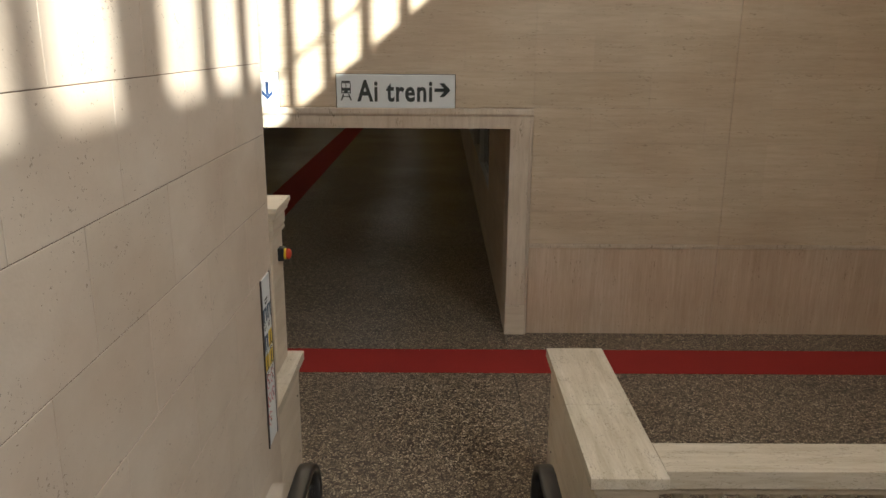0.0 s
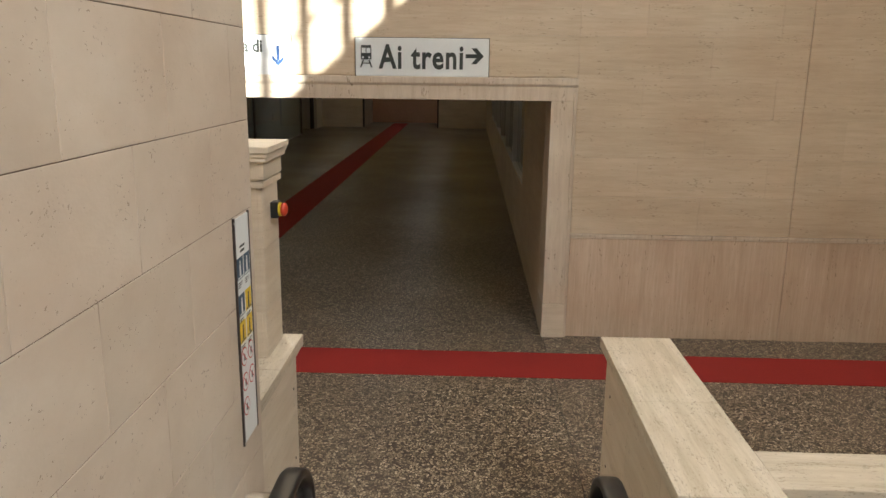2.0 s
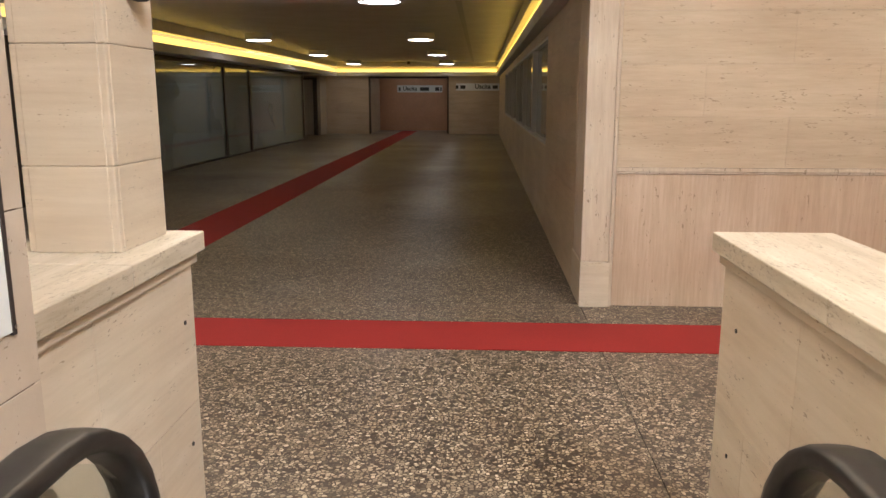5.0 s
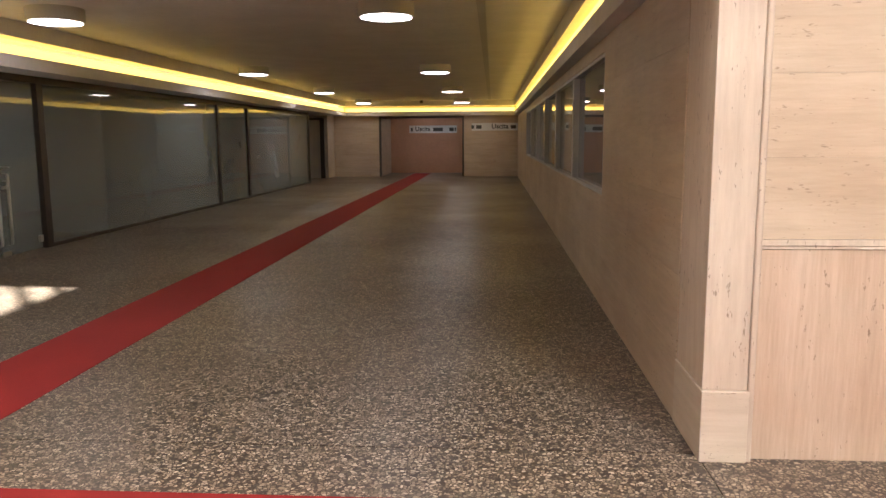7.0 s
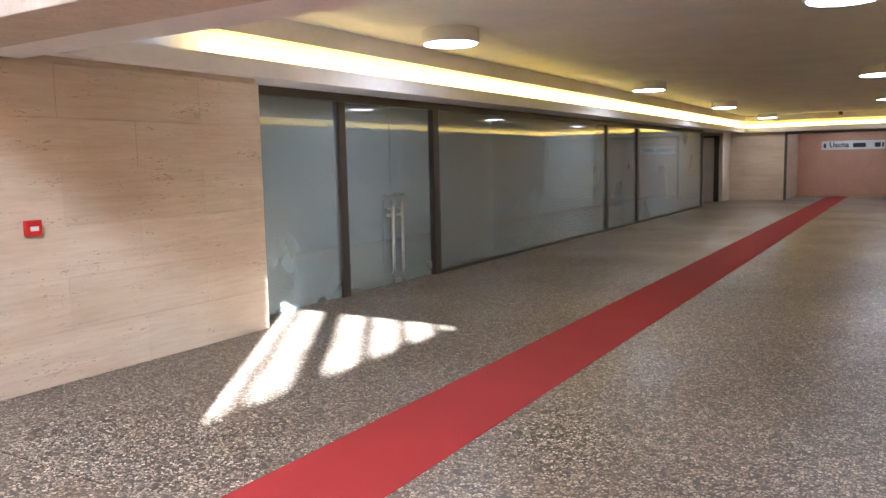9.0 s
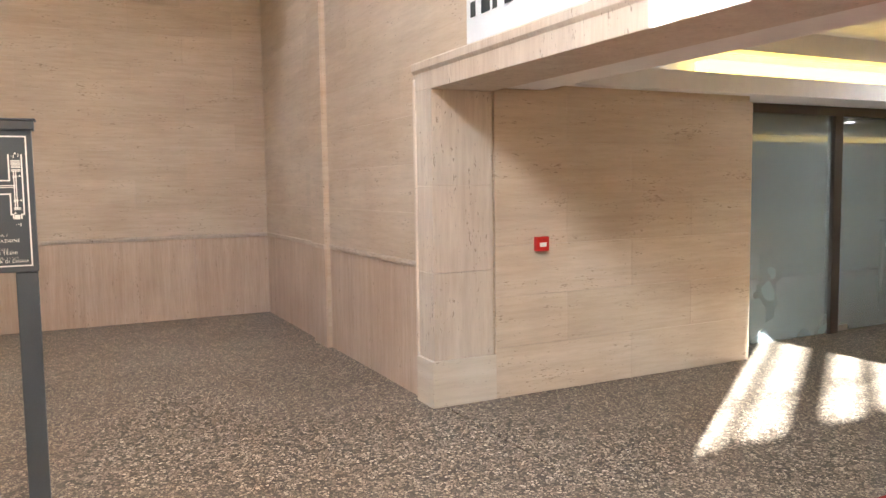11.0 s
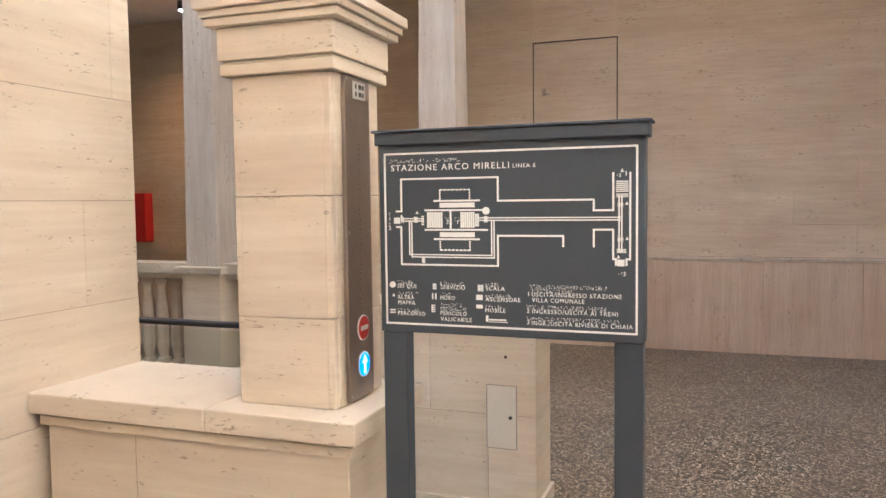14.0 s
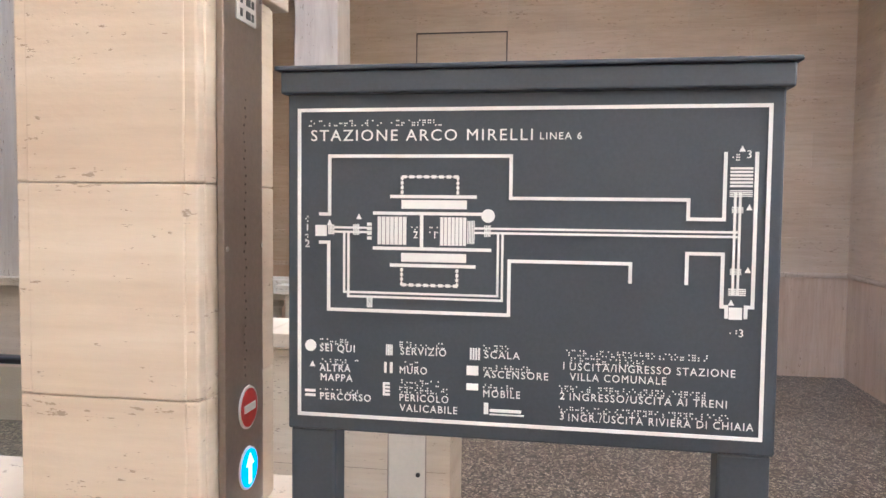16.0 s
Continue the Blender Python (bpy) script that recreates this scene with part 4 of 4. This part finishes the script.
u1 = passage_sign(-3.75, -1.77, 36.6, 1.64, 1.95, "Uscita", -3.5, 0.25, "white sign reading Uscita on the wall past the doorway")
for x0, x1 in ((-2.75, -2.35), (-2.08, -1.9), (-3.68, -3.6), (-1.86, -1.8)):
    part("symbol", boxes(((x0, 36.566, 1.71), (x1, 36.569, 1.86))), INK, u1)
base_at(u1, (-2.76, 36.6, 1.64))
u2 = passage_sign(-1.07, 0.645, CY1, 1.70, 1.98, "Uscita", -0.33, 0.25, "white sign reading Uscita on the end wall")
for x0, x1 in ((-1.08, -0.98), (-0.9, -0.7), (0.38, 0.58)):
    part("symbol", boxes(((x0, CY1 - 0.034, 1.77), (x1, CY1 - 0.031, 1.90))), INK, u2)
base_at(u2, (-0.3, CY1, 1.70))

# escalator notice on the block
XF = -0.889
notice = thing("escalator_notice", "tall narrow white escalator safety notice with pictograms", "notice")
part("board", boxes(((-0.8945, 3.553, 1.075), (XF, 3.722, 1.935)), bevel=0.001), SIGN, notice)
for y0, y1 in ((3.544, 3.555), (3.72, 3.731)):
    part("edge_strip", boxes(((-0.8945, y0, 1.07), (XF + 0.002, y1, 1.94))), BRONZE, notice)
row = lambda f: 1.935 - 0.86 * f
for k, (f, mats) in enumerate(((0.215, (PICTOBLUE, PICTOBLUE)), (0.375, (PICTOBLUE, YELLOW)), (0.495, (YELLOW, YELLOW)))):
    for j, m in enumerate(mats):
        y, z = 3.595 + j * 0.083, row(f)
        p = part("pictogram", boxes(((XF, y - 0.035, z - 0.040), (XF + 0.001, y + 0.035, z + 0.040))), m, notice)
        light = SIGN if m is PICTOBLUE else INK
        part("figure", boxes(((XF + 0.001, y - 0.008, z - 0.028), (XF + 0.0016, y + 0.007, z + 0.014))), light, p)
        part("figure_head", disc((XF + 0.001, y, z + 0.022), 0.0065, 0.0006, 0, 14), light, p)
        part("figure_step", boxes(((XF + 0.001, y - 0.03, z - 0.036), (XF + 0.0016, y + 0.03, z - 0.031))), light, p)
        for q in range(3):
            part("writing", boxes(((XF, y - 0.03, z - 0.055 - q * 0.008), (XF + 0.0006, y + 0.022 - q * 0.008, z - 0.052 - q * 0.008))), GROUT, notice)
for f, ys in ((0.61, (0, 1)), (0.725, (0, 1)), (0.84, (0,))):
    for j in ys:
        y, z = 3.595 + j * 0.083, row(f)
        p = part("prohibition_sign", disc((XF, y, z), 0.036, 0.0008, 0, 30), REDPAINT, notice)
        part("field", disc((XF + 0.0008, y, z), 0.0315, 0.0006, 0, 30), SIGN, p)
        part("figure", boxes(((XF + 0.0014, y - 0.008, z - 0.016), (XF + 0.0018, y + 0.007, z + 0.010))), INK, p)
        part("stroke", prism([(y - 0.024, z + 0.020), (y - 0.021, z + 0.023), (y + 0.024, z - 0.020), (y + 0.021, z - 0.023)], 0, XF + 0.0018, XF + 0.0022), REDPAINT, p)
for q, w in ((0.125, 0.06), (0.145, 0.05)):
    part("writing", boxes(((XF, 3.631 - w / 2, row(q) - 0.005), (XF + 0.0006, 3.631 + w / 2, row(q) + 0.004))), INK, notice)
for z in (1.085, 1.925):
    for y in (3.536, 3.726):
        part("screw", disc((XF + 0.004, y, z), 0.004, 0.002, 0, 10), STEEL, notice)
base_at(notice, (-0.895, 3.631, 1.075))

# tactile map on its stand
XB = -3.92
stand = thing("tactile_map_stand", "slate grey tactile station map on two square posts", "information board")
part("panel", boxes(((-3.97, 4.888, 1.289), (XB, 5.503, 1.735)), bevel=0.003), SLATE, stand)
part("hood", boxes(((-3.975, 4.882, 1.730), (XB + 0.012, 5.511, 1.759)), bevel=0.003), SLATE, stand)
part("hood_lip", boxes(((-3.98, 4.876, 1.759), (XB + 0.018, 5.517, 1.765)), bevel=0.002), SLATE, stand)
for y in (4.890, 5.438):
    part("post", boxes(((-3.97, y, 0.0), (-3.925, y + 0.062, 1.289)), bevel=0.004), SLATE, stand)
    part("foot_plate", boxes(((-4.005, y - 0.03, 0.0), (-3.89, y + 0.10, 0.008)), bevel=0.002), SLATE, stand)
BY0, BW, BZ1, BH = 4.904, 0.582, 1.710, 0.40
MAP_M = Matrix(((0, 0, 1, XB), (1, 0, 0, 0), (0, 1, 0, 0), (0, 0, 0, 1)))


def spot(u, v):
    return BY0 + u * BW, BZ1 - v * BH


def stroke(bm, pts, w=0.0042, lift=0.0016):
    """A raised line of upright and level runs."""
    for (ua, va), (ub, vb) in zip(pts, pts[1:]):
        (ya, za), (yb, zb) = spot(ua, va), spot(ub, vb)
        add_box(bm, (XB, min(ya, yb) - w / 2, min(za, zb) - w / 2), (XB + lift, max(ya, yb) + w / 2, max(za, zb) + w / 2))
    return bm


def block_mark(bm, u0, v0, u1, v1, lift=0.0016):
    (ya, za), (yb, zb) = spot(u0, v0), spot(u1, v1)
    return add_box(bm, (XB, ya, zb), (XB + lift, yb, za))


part("map_border", stroke(bmesh.new(), [(0, 0), (1, 0), (1, 1), (0, 1), (0, 0)], 0.0045), WHITE, stand)
for run in ([(0.05, 0.336), (0.071, 0.336), (0.071, 0.148), (0.476, 0.148), (0.476, 0.28), (0.844, 0.28), (0.844, 0.338), (0.915, 0.338), (0.915, 0.142)],
     [(0.05, 0.428), (0.069, 0.428), (0.069, 0.648), (0.475, 0.648), (0.475, 0.477), (0.73, 0.477), (0.73, 0.532)],
     [(0.844, 0.532), (0.844, 0.442), (0.915, 0.442), (0.915, 0.6), (0.925, 0.6), (0.925, 0.63)],
     [(0.976, 0.142), (0.976, 0.6), (0.963, 0.6), (0.963, 0.63)]):
    part("map_wall", stroke(bmesh.new(), run), WHITE, stand)
for d in (-0.007, 0.007):
    for run in ([(0.085, 0.386 + d), (0.166, 0.386 + d)], [(0.11 + d * 0.7, 0.394), (0.11 + d * 0.7, 0.596 + d), (0.455 + d * 0.7, 0.596 + d), (0.455 + d * 0.7, 0.394)],
                [(0.40, 0.383 + d), (0.94, 0.383 + d)], [(0.941 + d * 0.7, 0.262), (0.941 + d * 0.7, 0.56)]):
        part("map_route", stroke(bmesh.new(), run, 0.0028), WHITE, stand)
for v, a, b in ((0.277, 0.214, 0.399), (0.331, 0.175, 0.412), (0.444, 0.175, 0.432), (0.498, 0.214, 0.398)):
    part("map_platform_edge", stroke(bmesh.new(), [(a, v), (b, v)]), WHITE, stand)
for v0, v1 in ((0.288, 0.316), (0.458, 0.486)):
    part("map_platform", block_mark(bmesh.new(), 0.236, v0, 0.381, v1), WHITE, stand)
part("map_wall", stroke(bmesh.new(), [(0.2815, 0.331), (0.2815, 0.444)]), WHITE, stand)
for v0, v1 in ((0.27, 0.214), (0.508, 0.561)):
    chain = bmesh.new()
    for k in range(4):
        for u in (0.237, 0.361):
            block_mark(chain, u - 0.003, min(v0, v1) + k * 0.015, u + 0.003, min(v0, v1) + k * 0.015 + 0.009)
    for k in range(8):
        u = 0.237 + k * 0.0165
        block_mark(chain, u, v1 - 0.005, u + 0.010, v1 + 0.005)
    stroke(chain, [(0.237, v0), (0.237, v1), (0.361, v1), (0.361, v0)], 0.0012, 0.0012)
    part("map_chain_line", chain, WHITE, stand)


def map_bar(u0, v0, u1, v1):
    bm = bmesh.new()
    block_mark(bm, u0, v0, u1, v1)
    part("map_bar", bm, WHITE, stand)


for a, b in ((0.182, 0.249), (0.323, 0.382)):
    for k in range(7):
        u = a + (b - a) * k / 7
        map_bar(u, 0.342, u + (b - a) / 7 * 0.8, 0.432)
for u0, u1, v0, v1, n in ((0.068, 0.083, 0.37, 0.402, 4), (0.126, 0.141, 0.368, 0.402, 4), (0.383, 0.40, 0.352, 0.425, 5), (0.420, 0.435, 0.366, 0.402, 4), (0.158, 0.172, 0.60, 0.635, 4)):
    for k in range(n):
        u = u0 + (u1 - u0) * k / n
        map_bar(u, v0, u + (u1 - u0) / n * 0.6, v1)
for v0, v1, u0, u1, n in ((0.182, 0.245, 0.925, 0.969, 6), (0.25, 0.272, 0.925, 0.969, 4), (0.30, 0.32, 0.93, 0.952, 4), (0.485, 0.505, 0.93, 0.952, 4), (0.545, 0.568, 0.928, 0.962, 4)):
    for k in range(n):
        v = v0 + (v1 - v0) * k / n
        map_bar(u0, v, u1, v + (v1 - v0) / n * 0.62)
for k in range(4):
    map_bar(0.158, 0.362 + k * 0.015, 0.168, 0.362 + k * 0.015 + 0.010)
for u, v in ((0.038, 0.372), (0.930, 0.602)):
    part("map_lift", block_mark(bmesh.new(), u, v, u + 0.026, v + 0.036), WHITE, stand)
cy, cz = spot(0.428, 0.336)
part("map_position_mark", disc((XB, cy, cz), 0.0085, 0.002, 0, 24), WHITE, stand)
for u, v in ((0.139, 0.344), (0.947, 0.128), (0.964, 0.302), (0.965, 0.489), (0.071, 0.364), (0.934, 0.588), (0.165, 0.63), (0.031, 0.832)):
    y, z = spot(u, v)
    part("map_triangle", prism([(y - 0.0035, z - 0.003), (y + 0.0035, z - 0.003), (y, z + 0.004)], 0, XB, XB + 0.0016), WHITE, stand)


def map_text(text, u, v, size, wide=0.0, heavy=0.0):
    y, z = spot(u, v)
    lettering("map_lettering", text, size, Matrix.Translation((0, y, z)) @ MAP_M, WHITE, stand, 1.2, 0.0024, heavy=heavy, width=wide * BW)


def braille(u, v, n, seed):
    """A row of small raised dots in cells."""
    rnd, bm = random.Random(seed), bmesh.new()
    for k in range(n):
        for i in range(2):
            for j in range(3):
                if rnd.random() < 0.45:
                    y, z = spot(u + k * 0.0118 + i * 0.0044, v + j * 0.0075)
                    add_box(bm, (XB, y - 0.0008, z - 0.0008), (XB + 0.0009, y + 0.0008, z + 0.0008))
    part("braille", bm, WHITE, stand)


map_text("STAZIONE ARCO MIRELLI", 0.026, 0.099, 0.0205, 0.495, 0.0)
map_text("LINEA 6", 0.535, 0.097, 0.0125, 0.089)
for s, u, v, w in (("SEI QUI", 0.048, 0.788, 0.082), ("ALTRA", 0.048, 0.854, 0.072), ("MAPPA", 0.049, 0.886, 0.076), ("PERCORSO", 0.048, 0.949, 0.12), ("SERVIZIO", 0.235, 0.788, 0.104), ("MURO", 0.233, 0.850, 0.063), ("PERICOLO", 0.233, 0.940, 0.112), ("VALICABILE", 0.235, 0.974, 0.13),
                ("SCALA", 0.423, 0.788, 0.078), ("ASCENSORE", 0.423, 0.850, 0.14), ("MOBILE", 0.421, 0.913, 0.082), ("1", 0.590, 0.812, 0), ("USCITA/INGRESSO STAZIONE", 0.607, 0.814, 0.34), ("VILLA COMUNALE", 0.609, 0.846, 0.2), ("2", 0.588, 0.908, 0), ("INGRESSO/USCITA AI TRENI", 0.608, 0.909, 0.324),
                ("3", 0.588, 0.972, 0), ("INGR./USCITA RIVIERA DI CHIAIA", 0.606, 0.975, 0.38), ("1", 0.013, 0.392, 0), ("2", 0.013, 0.445, 0), ("2", 0.262, 0.41, 0), ("1", 0.305, 0.41, 0), ("3", 0.955, 0.155, 0), ("3", 0.95, 0.69, 0)):
    map_text(s, u, v, 0.0134, w)
for k, (u, v, n) in enumerate(((0.023, 0.035, 26), (0.050, 0.748, 6), (0.050, 0.815, 9), (0.050, 0.915, 8), (0.235, 0.748, 9), (0.235, 0.812, 4), (0.235, 0.872, 8), (0.235, 0.896, 10), (0.423, 0.748, 5), (0.423, 0.812, 9), (0.423, 0.874, 6),
                               (0.59, 0.752, 26), (0.607, 0.776, 14), (0.588, 0.866, 26), (0.588, 0.932, 30), (0.015, 0.345, 1), (0.015, 0.405, 1), (0.255, 0.375, 2), (0.30, 0.375, 2), (0.925, 0.145, 2), (0.93, 0.672, 2))):
    braille(u, v, n, k)
keys = [bmesh.new() for _ in range(3)]
for k in range(4):
    block_mark(keys[0], 0.203 + k * 0.004, 0.757, 0.2055 + k * 0.004, 0.792)
    block_mark(keys[1], 0.392 + k * 0.006, 0.757, 0.396 + k * 0.006, 0.795)
    block_mark(keys[2], 0.198, 0.882 + k * 0.012, 0.212, 0.889 + k * 0.012)
for bm in keys:
    part("map_legend_mark", bm, WHITE, stand)
for u0, v0, u1, v1 in ((0.199, 0.815, 0.204, 0.85), (0.212, 0.815, 0.218, 0.85), (0.196, 0.882, 0.201, 0.925), (0.385, 0.815, 0.411, 0.845), (0.385, 0.872, 0.411, 0.893), (0.014, 0.917, 0.038, 0.925), (0.014, 0.932, 0.038, 0.94), (0.424, 0.932, 0.434, 0.968), (0.437, 0.951, 0.506, 0.960), (0.437, 0.966, 0.512, 0.970)):
    part("map_legend_mark", block_mark(bmesh.new(), u0, v0, u1, v1), WHITE, stand)
cy, cz = spot(0.027, 0.770)
part("map_legend_dot", disc((XB, cy, cz), 0.0075, 0.002, 0, 24), WHITE, stand)
base_at(stand, (XB, 5.195, 0))
stand.location = (-3.908, 5.198, 0)
stand.rotation_euler = (0, 0, radians(-0.6))

# ---- small wall fittings ----
call = thing("fire_call_point", "small red fire alarm call point on the stone wall", "call point")
part("box", boxes(((-5.87, 8.655, 1.055), (-5.83, 8.765, 1.16)), bevel=0.006), REDPAINT, call)
part("window", boxes(((-5.83, 8.682, 1.088), (-5.8275, 8.738, 1.118))), WHITE, call, "white break-glass window")
base_at(call, (-5.87, 8.71, 1.055))

cab = thing("fire_hose_cabinet", "red fire hose cabinet with a dark window on the far wall", "fire cabinet")
part("body", boxes(((X_W, -2.0, 1.11), (X_W + 0.16, -1.49, 1.76)), bevel=0.008), REDPAINT, cab)
part("window", boxes(((X_W + 0.16, -1.96, 1.23), (X_W + 0.164, -1.78, 1.65))), BLACK, cab, "dark glazed window")
base_at(cab, (X_W, -1.75, 1.11))

hatch = setting("door_3", boxes(((X_W - 0.018, HATCH[0] + 0.008, HATCH[2] + 0.008), (X_W - 0.004, HATCH[1] - 0.013, HATCH[3] - 0.013)), bevel=0.001), STONE, "stone-coloured flush hatch in the end wall", "hatch")
part("hatch_frame", boxes(((X_W - 0.018, HATCH[0], HATCH[3] - 0.011), (X_W + 0.004, HATCH[1], HATCH[3])), ((X_W - 0.018, HATCH[0], HATCH[2]), (X_W + 0.004, HATCH[0] + 0.010, HATCH[3] - 0.009)), ((X_W - 0.018, HATCH[1] - 0.011, HATCH[2]), (X_W + 0.004, HATCH[1], HATCH[3] - 0.009))), BRONZE, hatch)
part("hatch_handle", boxes(((X_W - 0.004, 3.83, 2.74), (X_W + 0.02, 3.86, 2.82)), ((X_W + 0.012, 3.85, 2.75), (X_W + 0.024, 3.91, 2.765)), bevel=0.002), PANEL, hatch, "small metal handle")

cam_box = thing("ceiling_camera", "small dark dome camera under the passage ceiling", "camera")
part("dome", disc((-2.9, CY1 - 0.55, 2.70), 0.06, 0.10, 2, 20), BRONZE, cam_box)
base_at(cam_box, (-2.9, CY1 - 0.55, 2.70))

spot_lamp = thing("spotlight", "small warm spotlight under the aisle ceiling", "spotlight")
part("housing", disc((-9.9, -0.33, 3.90), 0.06, 0.1, 2, 20), BRONZE, spot_lamp)
part("lens", disc((-9.9, -0.33, 3.89), 0.05, 0.008, 2, 20), LAMP, spot_lamp, "glowing lens")
base_at(spot_lamp, (-9.9, -0.33, 4.0))
